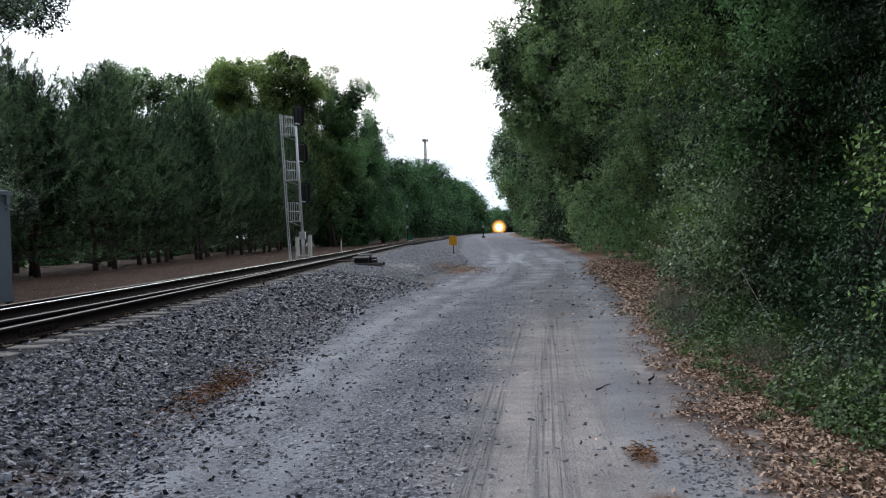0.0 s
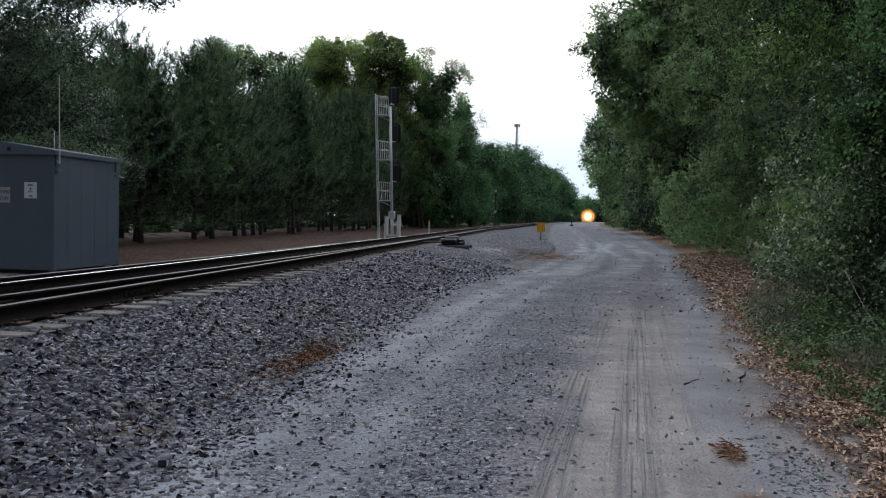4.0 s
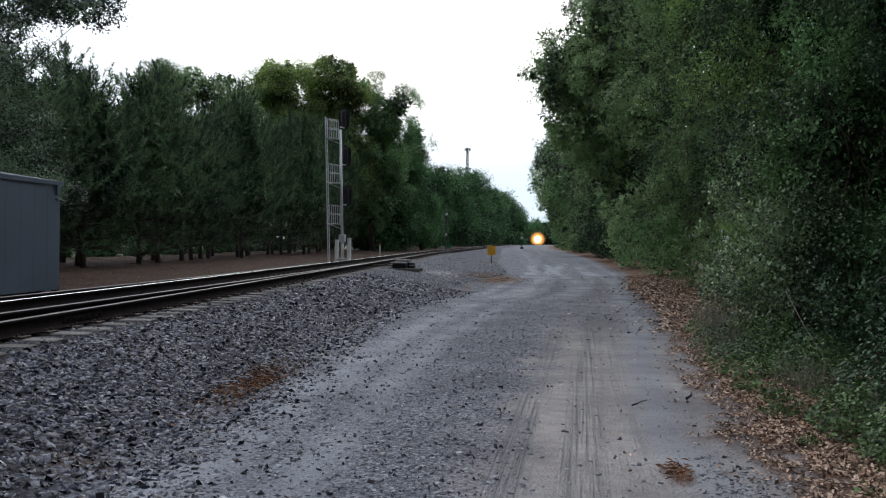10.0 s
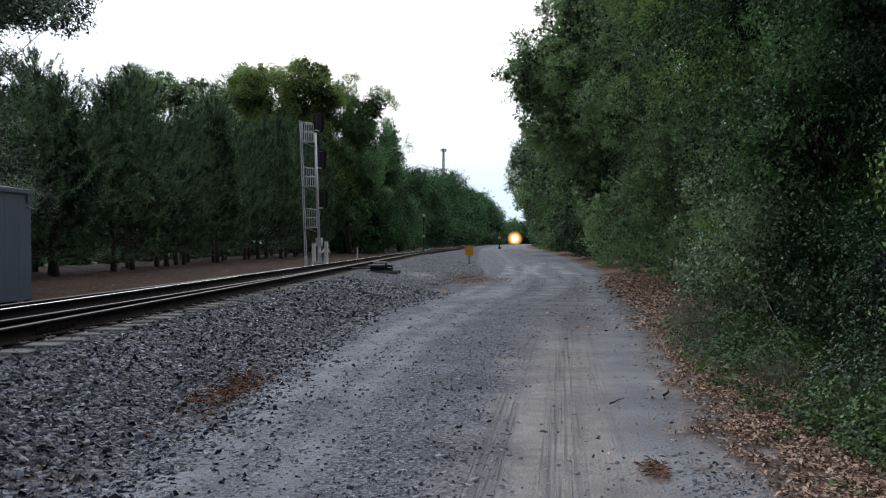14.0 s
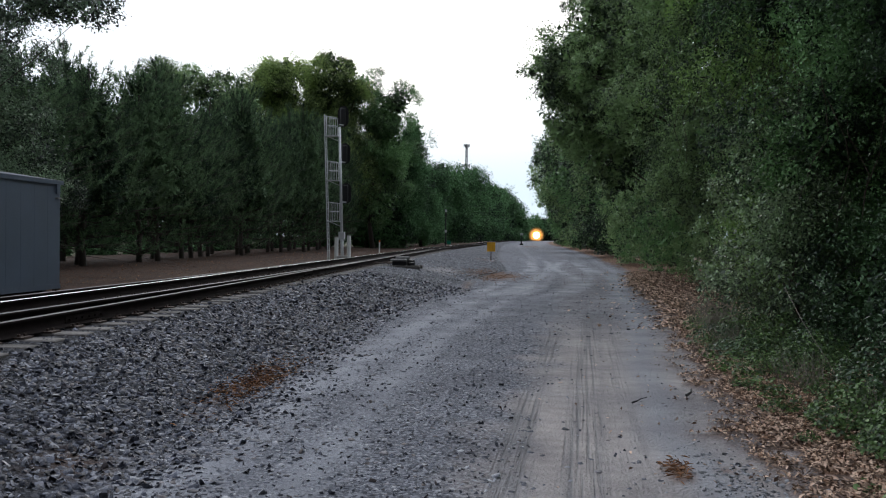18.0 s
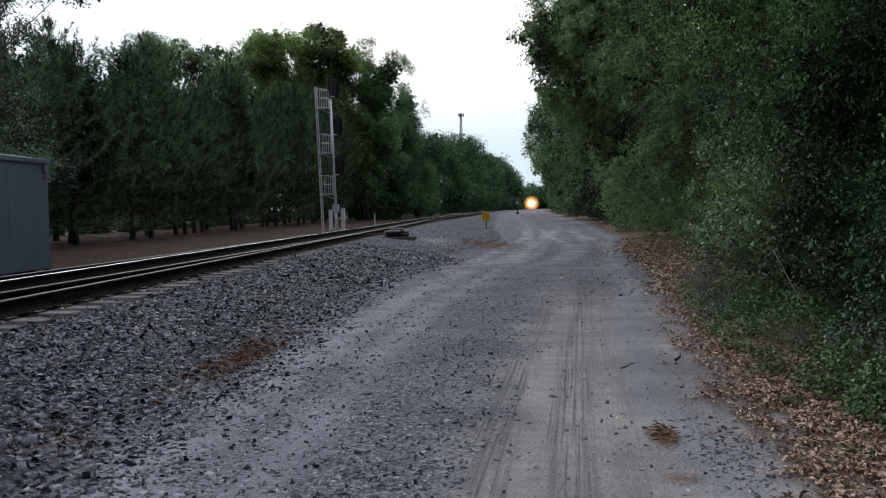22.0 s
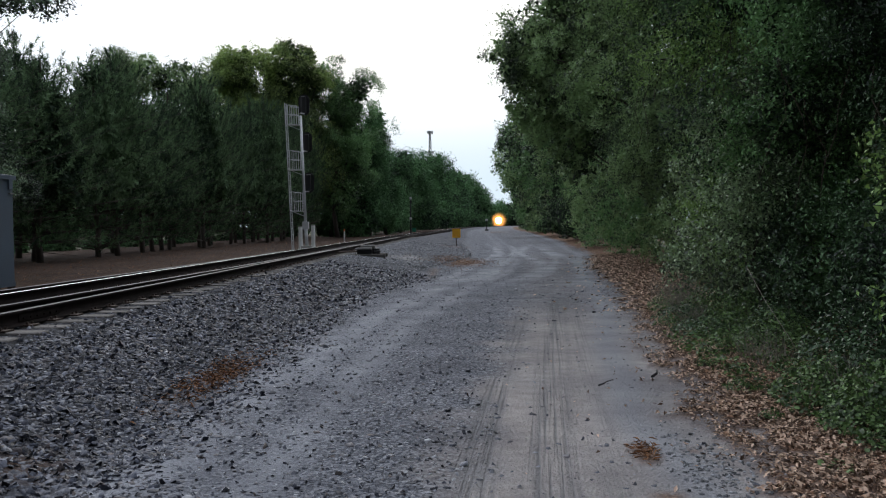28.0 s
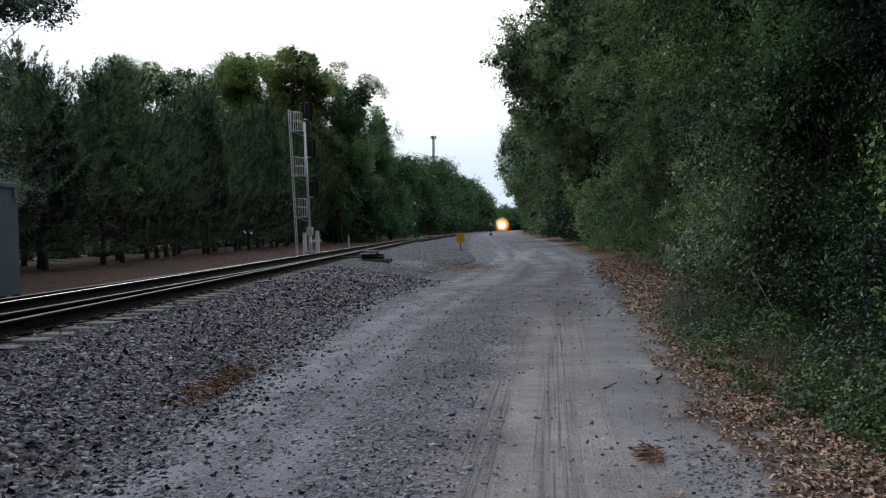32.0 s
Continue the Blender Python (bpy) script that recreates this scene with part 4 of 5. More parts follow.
# ---- switch machine ----
def switch_machine():
    t = empty("switch_machine", -4.35, 32.2, 0.47, label="weathered grey switch machine on timbers beside the rail", category="switch machine")
    for dy in (-0.55, 0.35):
        part("timber", box(bmesh.new(), -1.3, dy, -0.16, 0.75, dy + 0.24, 0.03, 0.012), M_TIE, t)
    # the case is darker than the lid and cover on top of it
    part("case", box(bmesh.new(), -0.36, -0.42, 0.03, 0.2, 0.30, 0.20, 0.02), M_BLACK, t, "dark cast case")
    part("lid", box(bmesh.new(), -0.42, -0.52, 0.2, 0.2, -0.02, 0.28, 0.025), M_DARKBOX, t, "grey cast lid")
    part("cover", box(bmesh.new(), -0.3, -0.015, 0.2, 0.26, 0.32, 0.38, 0.04), M_DARKBOX, t, "raised grey gear cover")
    bm = bmesh.new()
    rod(bm, (0.34, 0.05, 0.03), (0.34, 0.05, 0.24), 0.16, 0.14, 14)
    part("motor", bm, M_BLACK, t)
    for dy in (-0.3, 0.1):
        bm = bmesh.new()
        rod(bm, (-0.3, dy, 0.12), (-1.3, dy, 0.12), 0.025)
        part("throw_rod", bm, M_RUST, t)
    bm = bmesh.new()
    rod(bm, (0.28, -0.25, 0.12), (0.55, -0.4, 0.14), 0.03)
    part("hand_lever", bm, M_BLACK, t)
    return t


switch_machine()


# ---- signs ----
def small_sign(name, x, y, w, h, top, material, label):
    z = float(ground_z(x, y))
    t = empty(name, x, y, z, label=label, category="sign")
    part("board", box(bmesh.new(), -w / 2, -0.02, top - h, w / 2, 0.0, top, 0.004), material, t)
    bm = bmesh.new()
    rod(bm, (0, 0.03, -0.15), (0, 0.03, top - 0.05), 0.032)
    part("post", bm, M_RUST, t)
    for dz in (0.08, h - 0.08):
        bm = bmesh.new()
        rod(bm, (0, -0.026, top - dz), (0, -0.018, top - dz), 0.016)
        part("bolt", bm, M_GALV, t)
    return t


small_sign("yellow_sign", -1.45, 56, 0.56, 0.62, 1.22, M_YELLOW, "small square yellow trackside sign on a thin post")
small_sign("green_sign", -10.1, 130, 0.62, 0.62, 0.95, M_GREEN, "small square green sign at the wood's edge")


def distant_signal():
    z = 0.5
    t = empty("distant_signal", -10.7, 131, z, label="thin dark signal pole against the far trees", category="railway signal")
    bm = bmesh.new()
    rod(bm, (0, 0, -0.3), (0, 0, 5.6), 0.11, 0.09)
    part("pole", bm, M_BLACK, t)
    for dz in (5.5, 4.9, 2.2):
        part("lamp_box", box(bmesh.new(), -0.16, -0.12, dz - 0.2, 0.16, 0.12, dz + 0.2, 0.02), M_GALV if dz != 4.9 else M_BLACK, t)
    return t


distant_signal()


def switch_stand():
    t = empty("switch_stand", 2.1, 186, float(ground_z(2.1, 186)), label="dark switch stand with a pale target far along the road", category="switch stand")
    bm = bmesh.new()
    rod(bm, (0, 0, -0.2), (0, 0, 2.3), 0.13, 0.10)
    part("stand", bm, M_BLACK, t)
    part("target", box(bmesh.new(), -0.3, -0.03, 2.2, 0.3, 0.03, 2.7, 0.02), M_GALV, t)
    part("base", box(bmesh.new(), -0.4, -0.4, -0.1, 0.4, 0.4, 0.35, 0.05), M_BLACK, t)
    return t


switch_stand()


# ---- mobile phone tower ----
def phone_tower():
    t = empty("phone_tower", -40, 700, 0.5, label="distant grey lattice phone tower above the trees", category="tower")
    H = 82.0
    legs = [(math.cos(a), math.sin(a)) for a in (0.5, 2.6, 4.7)]

    def r(z):
        return 3.0 - 2.3 * z / H
    for cx, cy in legs:
        bm = bmesh.new()
        rod(bm, (cx * 3, cy * 3, 0), (cx * 0.7, cy * 0.7, H), 0.42, 0.3, 6)
        part("leg", bm, M_TOWER, t)
    bm = bmesh.new()
    z = 0.0
    while z < H - 3:
        z2 = z + 3.5
        for i in range(3):
            (ax, ay), (bx, by) = legs[i], legs[(i + 1) % 3]
            rod(bm, (ax * r(z), ay * r(z), z), (bx * r(z2), by * r(z2), min(z2, H)), 0.16, 0.16, 4)
            rod(bm, (ax * r(z), ay * r(z), z), (bx * r(z), by * r(z), z), 0.13, 0.13, 4)
        z = z2
    part("bracing", bm, M_TOWER, t)
    for zz, w in ((80.5, 2.3), (63.5, 2.9)):
        array = empty("antenna_array", 0, 0, zz)
        array.parent = t
        for k in range(9):
            a = k * math.tau / 9
            part("panel_antenna", box(bmesh.new(), w * math.cos(a) - 0.28, w * math.sin(a) - 0.28, -1.3, w * math.cos(a) + 0.28, w * math.sin(a) + 0.28, 1.3), M_TOWER, array)
        bm = bmesh.new()
        for k in range(9):
            a, b = k * math.tau / 9, (k + 1) * math.tau / 9
            rod(bm, (w * math.cos(a), w * math.sin(a), 0), (w * math.cos(b), w * math.sin(b), 0), 0.1, 0.1, 4)
            rod(bm, (0, 0, 0), (w * math.cos(a), w * math.sin(a), 0), 0.07, 0.07, 4)
        part("ring", bm, M_TOWER, array)
    return t


phone_tower()


# ---- the oncoming train ----
def track_x(y):
    return float(near_rail(y)) - 0.72


def locomotive():
    t = empty("locomotive", track_x(658), 658, RAIL_TOP, label="dark diesel locomotive with its headlight lit, far off", category="locomotive")
    part("frame", box(bmesh.new(), -1.5, 0.45, 0.95, 1.5, 20, 1.45, 0.05), M_BLACK, t)
    part("nose", box(bmesh.new(), -0.95, 0.6, 1.45, 0.95, 2.4, 3.1, 0.2), M_LOCO, t)
    cab = part("cab", box(bmesh.new(), -1.5, 2.4, 1.45, 1.5, 4.8, 4.45, 0.2), M_LOCO, t)
    for x in (-0.75, 0.75):
        part("windscreen", box(bmesh.new(), x - 0.5, 2.37, 3.3, x + 0.5, 2.41, 3.95, 0.01), M_GLASS, cab)
    part("engine_hood", box(bmesh.new(), -1.0, 4.8, 1.45, 1.0, 19.5, 4.3, 0.2), M_LOCO, t)
    part("plow", box(bmesh.new(), -1.45, 0.4, 0.15, 1.45, 0.8, 0.95, 0.08), M_BLACK, t)
    for y in (2.0, 14.5):
        part("bogie", box(bmesh.new(), -1.2, y, 0.3, 1.2, y + 3.6, 0.95, 0.1), M_BLACK, t)
        for k in range(3):
            for x in (-0.75, 0.75):
                bm = bmesh.new()
                rod(bm, (x - 0.06, y + 0.5 + 1.3 * k, 0.5), (x + 0.06, y + 0.5 + 1.3 * k, 0.5), 0.5, 0.5, 20)
                part("wheel", bm, M_RUST, t)
    # lamp disc far over true size, to stand in for its glare
    bm = bmesh.new()
    rod(bm, (0, -0.10, 4.1), (0, 0.30, 4.1), 2.6, 2.6, 32)
    lamp = part("headlight", bm, M_LAMP, t, "glaring warm headlight")
    # added disc of painted orange glare, no part of the engine
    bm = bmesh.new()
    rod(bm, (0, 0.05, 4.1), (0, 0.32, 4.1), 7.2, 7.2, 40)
    part("glare_disc", bm, M_HALO, lamp, "added see-through disc of painted orange headlight glare")
    part("lamp_bracket", box(bmesh.new(), -0.4, 0.34, 3.0, 0.4, 2.5, 4.2, 0.05), M_LOCO, t)
    for x in (-1.0, 1.0):
        bm = bmesh.new()
        rod(bm, (x, -0.05, 1.75), (x, 0.1, 1.75), 0.2, 0.2, 14)
        part("ditch_light", bm, M_LAMP, t)
    return t


loco = locomotive()


def loco_pose(y):
    slope = track_x(y + 5) - track_x(y - 5)
    return pose(track_x(y), y, RAIL_TOP, 0, 0, -math.degrees(math.atan2(slope, 10)))


def motions():
    """The train creeps up the line."""
    walk(loco, [(t, loco_pose(y)) for t, y in ((0, 658), (4, 657.5), (8, 657), (13, 655), (16, 651.5), (19, 647), (23, 636), (28, 625), (32, 616))])

# ---- trees along the road ----
RIGHT = [
    # base, leafy masses (x, y, z, rx, ry, rz), high top, leaves, leaf size, small masses, their radius, leaf kind, openness
    # the first three high tops, mostly out of view, overhang to shade the thicket
    ((6.4, 4.0, 0.2), [(5.2, 4.2, 1.8, 1.4, 1.9, 1.9)], [(4.4, 4.4, 5.6, 2.2, 2.6, 1.6)], 15000, 0.05, 60, 0.42, 0, 0.1),
    ((6.6, 6.8, 0.2), [(5.5, 6.9, 1.3, 1.3, 1.5, 1.4), (5.2, 7.2, 4.3, 1.5, 1.6, 1.2)], [(4.4, 7.0, 6.8, 2.3, 2.4, 1.7)], 32000, 0.05, 85, 0.40, 0, 0.2),
    ((6.8, 9.2, 0.2), [(5.5, 9.0, 1.2, 1.2, 1.5, 1.3), (5.6, 9.4, 3.4, 1.2, 1.6, 1.4), (4.7, 9.4, 5.0, 1.4, 1.5, 0.9)], [(4.5, 10.0, 7.8, 2.4, 2.6, 2.0)], 44000, 0.052, 110, 0.40, 0, 0.2),
    ((6.8, 12.6, 0.2), [(5.2, 12.5, 1.4, 1.2, 1.5, 1.5), (4.55, 12.5, 3.1, 1.15, 1.2, 1.0), (5.4, 12.0, 4.4, 1.5, 1.7, 1.5), (4.9, 13.4, 5.6, 1.7, 1.6, 1.2)], [(5.7, 13.5, 8.8, 2.0, 2.5, 2.2)], 62000, 0.058, 120, 0.5, 1, 0.12),
    ((7.2, 16.6, 0.2), [(6.2, 16.4, 1.9, 1.4, 2.3, 2.0), (6.7, 19.3, 2.3, 1.4, 1.7, 2.1), (5.0, 16.8, 5.2, 1.8, 2.2, 2.2)], [(5.2, 17.9, 9.8, 2.6, 2.8, 2.6)], 56000, 0.06, 90, 0.62, 2, 0.18),
    ((7.8, 22.5, 0.2), [(6.9, 22.2, 2.3, 1.6, 3.0, 2.4), (5.2, 22.4, 6.0, 2.3, 2.7, 2.2), (5.4, 22.8, 9.0, 2.4, 2.8, 1.9), (6.6, 22.8, 4.6, 1.6, 2.6, 1.6), (8.1, 26.0, 5.0, 1.8, 2.2, 3.2), (6.2, 25.5, 3.7, 1.3, 1.8, 1.5)], [(5.7, 23.8, 12.0, 3.2, 3.5, 2.6)], 62000, 0.068, 105, 0.75, 3, 0.15),
    ((8.8, 30, 0.2), [(7.4, 29.5, 2.6, 1.8, 3.7, 2.8), (5.2, 30, 6.6, 3.0, 3.8, 2.4), (7.4, 30.5, 6.0, 2.0, 3.5, 2.2), (8.7, 33.5, 5.5, 2.0, 2.5, 3.6), (6.5, 30, 4.0, 1.5, 2.6, 1.7), (2.7, 30, 7.6, 1.7, 2.4, 1.5), (4.2, 30, 9.4, 2.0, 2.8, 1.4), (5.9, 30.6, 11.0, 2.8, 4.0, 2.4)], (), 62000, 0.08, 120, 0.85, 3, 0.12),
    ((10.0, 40, 0.2), [(7.9, 39.5, 2.8, 2.1, 4.7, 3.0), (5.9, 40, 7.6, 4.2, 4.6, 3.4), (7.2, 41, 13.0, 4.3, 5.0, 3.6)], (), 44000, 0.105, 100, 1.1, 1, 0.1),
    ((11.0, 54, 0.2), [(9.2, 53, 3, 2.4, 6.3, 3.2), (7.6, 54, 8.5, 4.5, 6.0, 4.0), (9.2, 55, 14.0, 4.4, 5.8, 3.8)], (), 36000, 0.14, 90, 1.3, 3, 0.1),
    ((12.5, 72, 0.3), [(10.2, 71, 3, 2.6, 8.3, 3.6), (7.7, 72, 9.0, 5.3, 7.6, 4.2), (10.4, 73, 13.0, 4.8, 6.8, 3.8)], (), 30000, 0.18, 80, 1.6, 1, 0.1),
    ((14, 97, 0.4), [(11.4, 96, 4, 3.4, 11, 4.4), (8.0, 97, 10.8, 5.4, 9.6, 4.4)], (), 24000, 0.24, 70, 2.0, 1, 0.05),
    ((13, 130, 0.5), [(12.0, 128, 5, 4.4, 15, 5.6), (8.2, 130, 12, 5.2, 12, 4.6)], (), 20000, 0.3, 65, 2.3, 3, 0.05),
    ((15, 175, 0.5), [(13.8, 175, 6, 5.2, 22, 7.0), (10.2, 176, 12, 4.6, 15, 4.0)], (), 15000, 0.42, 60, 2.8, 1, 0.0),
    ((23, 240, 0.5), [(19.5, 240, 7, 6.6, 34, 7.5), (18, 240, 13, 5.6, 26, 3.6)], (), 13000, 0.55, 60, 3.6, 0, 0.0),
    ((38, 330, 0.5), [(32, 330, 8, 8, 48, 8.5)], (), 9000, 0.8, 55, 4.5, 0, 0.0),
    ((64, 450, 0.5), [(54, 450, 8, 11, 70, 9)], (), 8000, 1.0, 50, 5.0, 0, 0.0),
    ((95, 600, 0.5), [(75, 620, 8, 22, 90, 9)], (), 7000, 1.4, 50, 6.0, 0, 0.0),
]
KINDS = [(M_LEAF_DARK, "dense dark green evergreen tree hung with vines at the road's edge"), (M_LEAF_OAK, "leafy broadleaf tree with drooping branches at the road's edge"), (M_LEAF_MID, "spring green broadleaf tree crowding the road's edge"), (M_LEAF_GREY, "grey-green broadleaf tree rising over the gravel road")]
for k, (base, blobs, high, n, size, lumps, lr, kind, gaps) in enumerate(RIGHT):
    m, label = KINDS[kind]
    tree("roadside_tree", label, base, blobs, n, size, m, r=0.16 + 0.012 * k, per=16, length=max(0.32, size * 4), group="trees along the road", lumps=lumps, lump_r=lr * (1.1 if k < 9 else 0.8), fill=0.42 if k < 6 else 0.3, fill_size=size * (1.5 if k < 6 else 2.0), slim=0.24 if k < 5 else 0.34, face=(-0.75, -0.66, 0), top=high, carve=gaps, droop=0.6 if k < 7 else 0.2, lump=max(0.5, lr), tri=k > 4)
tree("leaning_tree", "broadleaf tree with a crown reaching out over the road", (8.4, 33, 0.2), [(2.3, 31.5, 6.2, 1.4, 1.9, 1.5), (1.7, 31, 7.9, 1.4, 1.8, 1.2), (3.0, 31, 9.4, 1.4, 1.7, 1.0), (3.8, 32, 7.6, 2.1, 2.3, 2.1), (3.7, 31.5, 4.6, 1.3, 1.8, 1.3)], 30000, 0.085, M_LEAF_GREY, r=0.1, per=14, length=0.45, lumps=85, lump_r=0.55, fill=0.3, slim=0.34, carve=0.0, lump=0.7, tri=True)
for x, y, z, r, n, size, m, label in (
    (3.8, 12.4, 1.25, 0.8, 8600, 0.06, M_LEAF_PALE, "pale glossy-leaved shrub pushing out of the thicket"),
    (3.75, 12.3, 2.35, 0.78, 8600, 0.06, M_LEAF_PALE, "pale glossy-leaved shrub pushing out of the thicket"),
    (4.05, 12.5, 3.4, 0.7, 6600, 0.058, M_LEAF_PALE, "pale glossy-leaved vine climbing the trees"),
    (4.35, 10.4, 1.2, 0.7, 5200, 0.058, M_LEAF_DARK, "dark leafy shrub at the thicket's edge"),
    (4.2, 8.3, 0.85, 0.62, 4600, 0.056, M_LEAF_DARK, "dark leafy shrub at the thicket's edge"),
    (3.9, 6.6, 1.0, 0.5, 3600, 0.056, M_LEAF_DARK, "dark leafy shrub at the thicket's edge"),
    (3.14, 6.3, 2.0, 0.42, 3400, 0.046, M_LEAF_MID, "bright green young shrub at the thicket's edge"),
):
    tree("shrub", label, (x + 0.45, y + 0.1, 0.2), [(x, y, z, r, r * 1.15, r), (x + 0.3, y, max(0.4, z * 0.45), r * 0.8, r, r * 0.8)], n, size, m, r=0.035, per=9, length=0.3, category="shrub", group="shrubs along the road", lumps=26, lump_r=r * 0.42, fill=0.12, fill_size=size, slim=0.24, carve=0.0, droop=0.2, lump=0.4)
# bare vines that hang down the face of the thicket
for x, y, z, n in ((4.3, 11.3, 3.9, 5), (4.8, 10.2, 3.5, 4), (4.0, 14.6, 4.6, 6), (4.2, 13.6, 4.4, 5), (4.3, 18.4, 5.4, 5)):
    vine = empty("hanging_vine", x, y, z, label="thin brown vine stems hanging down the thicket", category="vine", group="vines in the thicket")
    for _ in range(n):
        bm = bmesh.new()
        a = Vector((rng.normal() * 0.25, rng.normal() * 0.4, rng.uniform(-0.3, 0.6)))
        for _ in range(5):
            b = a + Vector((rng.normal() * 0.1, rng.normal() * 0.12, -rng.uniform(0.2, 0.5)))
            rod(bm, a, b, 0.006, 0.005, 5)
            a = b
        part("vine_stem", bm, M_VINE_BROWN, vine)
# the wood behind the first trees
for k, (x, y, h) in enumerate(((8.6, 6, 9), (9.2, 11, 10), (9.2, 16, 12), (9.8, 20, 12), (10.0, 25, 12), (10.6, 30, 13), (11.5, 36, 13), (14.5, 40, 14), (16, 55, 15))):
    tree("wood_tree", "dark broadleaf tree in the wood behind the roadside", (x, y, 0.3), [(x, y, 0.28 * h, 2.2, 3.0, 0.26 * h), (x - 0.3, y, 0.68 * h, 2.6, 3.6, 0.32 * h)], 14000, 0.12, M_LEAF_DARK, r=0.22, per=12, length=0.7, group="wood behind the road", fill=0.6, fill_size=0.22, tri=True)


# ---- pines beyond the track ----
def needle_arrays(c, d, length, width):
    """Narrow needles that spring from the places c along d."""
    n = len(c)
    sd = unit(np.cross(d, rng.normal(size=(n, 3)))) * width
    s = (length * rng.uniform(0.7, 1.2, n))[:, None]
    return np.stack([c - sd, c + sd, c + d * s], 1).reshape(-1, 3), np.arange(3 * n).reshape(-1, 3)


def pine(base, h, whorls=17, per=26):
    """A straight trunk with whorls of branches that carry tufts of needles, longest low down."""
    t = empty("pine_tree", *base, label="young pine with dense dark green needles on low branches", category="tree", group="row of pines beyond the track")
    bm = bmesh.new()
    trunk(bm, (0, 0, -0.2), (0.1, 0.1, h - 0.3), 0.15, 0.025, 6, 0.06)
    at, ax = [], []
    for j in range(whorls):
        f = j / (whorls - 1)
        z = 1.15 + rng.normal() * 0.25 + (h - 1.8) * f ** 0.92
        reach = (3.3 * (1 - f) ** 0.5 + 0.3) * rng.uniform(0.82, 1.12)
        k = 8 if f < 0.75 else 6
        for i in range(k):
            a = 2 * math.pi * (i + rng.uniform(0, 0.7)) / k + j
            r = reach * rng.uniform(0.75, 1.1) * (rng.uniform(0.45, 1.0) if f < 0.1 else 1.0)
            out = np.array([math.cos(a), math.sin(a), 0.0])
            tip = out * r + np.array([0, 0, max(0.85, z + r * (0.10 + 0.30 * f + rng.normal() * 0.06) - (0.3 if f < 0.15 else 0))])
            foot = np.array([0, 0, z - 0.1 * r])
            rod(bm, foot, tip, 0.022 * (1 - f) + 0.008, 0.005, 4)
            m = max(2, int(r * 4.2 * (1.0 if f > 0.3 else 0.5 + 1.6 * f)))
            for q in range(m):
                g = 0.22 + 0.82 * (q + rng.uniform(0, 0.8)) / m
                side = np.cross(out, (0, 0, 1)) * rng.normal() * 0.22 * r * min(1.0, g)
                at.append(foot + (tip - foot) * g + side + np.array([0, 0, rng.normal() * 0.13]))
                ax.append(out * 0.55 + np.array([0, 0, 0.55 + 0.5 * f]) + rng.normal(size=3) * 0.22)
        if f < 0.25:
            for i in range(3):
                a = rng.uniform(0, 6.28)
                rod(bm, (0, 0, z - 0.5), (math.cos(a) * 1.5, math.sin(a) * 1.5, z - 0.65), 0.014, 0.004, 4)
    for g in range(9):
        at.append(np.array([0.1 + rng.normal() * 0.16, 0.1 + rng.normal() * 0.16, h - 0.15 - 0.16 * g]))
        ax.append(np.array([rng.normal() * 0.25, rng.normal() * 0.25, 1.0]))
    part("trunk", bm, M_BARK, t, smooth=True)
    at, ax = np.array(at), unit(np.array(ax))
    n = len(at) * per
    u = rng.uniform(0, 1, (n, 1))
    A = np.repeat(ax, per, 0)
    c = np.repeat(at, per, 0) + A * (u - 0.4) * 0.42
    d = unit(A * (0.45 + 0.5 * u) + 0.72 * unit(rng.normal(size=(n, 3))))
    v, f = needle_arrays(c, d, 0.19, 0.015)
    inner = [(0, 0, 1.3 + (h - 2.2) * g, 2.1 * (1 - g) ** 0.55 + 0.1, 2.1 * (1 - g) ** 0.55 + 0.1, h / 11) for g in (0.3, 0.42, 0.56, 0.7, 0.84)]
    leaves("crown", [(v, f, np.repeat(np.clip(rng.normal(size=len(at)) * 0.4, -1, 1), per * 3)), sprays(inner, 8000, 0.3, 10, 0.5, -0.3, -2, slim=0.2, tri=True)], M_PINE, t)
    return t


def pine_top(y):
    return np.interp(y, [20, 31, 37, 44, 50, 55, 61, 68, 80, 95], [8.6, 9.3, 9.4, 9.4, 9.9, 10.8, 11.4, 12.1, 13.4, 13.6])


protos = []
for k in range(23):
    y = 21.5 + k * 3.1 + rng.normal() * 0.45
    x = -17.6 - 0.022 * (y - 28) + rng.normal() * 0.5
    h = float(pine_top(y)) + rng.normal() * 0.85
    if k < 5:
        protos.append((pine((x, y, 0.2), h), h))
    else:
        src, h0 = protos[k % 5]
        ob = copy_thing(src, pose(x, y, 0.2, 0, 0, rng.uniform(0, 360)))
        ob.scale = (1.0, 1.0, h / h0)
for k in range(12):
    src, h0 = protos[(k + 2) % 5]
    y = 24 + k * 6.2
    ob = copy_thing(src, pose(-20.8 + rng.normal() * 0.7, y, 0.2, 0, 0, rng.uniform(0, 360)))
    ob.scale = (1.0, 1.0, (float(pine_top(y * 0.86)) + 0.4 + rng.normal() * 0.7) / h0)

for k in range(9):
    y = 27 + k * 9.5
    x = -24.0 - 0.02 * y + rng.normal() * 0.6
    tree("undergrowth_bush", "low dark bushes growing behind the pines", (x, y, 0.2), [(x, y - 2.2, 0.45, 0.7, 2.2, 0.5), (x + 0.2, y + 2.2, 0.55, 0.8, 2.0, 0.6)], 2400, 0.11, M_LEAF_FAR, r=0.05, per=10, length=0.4, category="shrub", group="bushes behind the pines", lumps=22, lump_r=0.35, fill=0.4, tri=True)

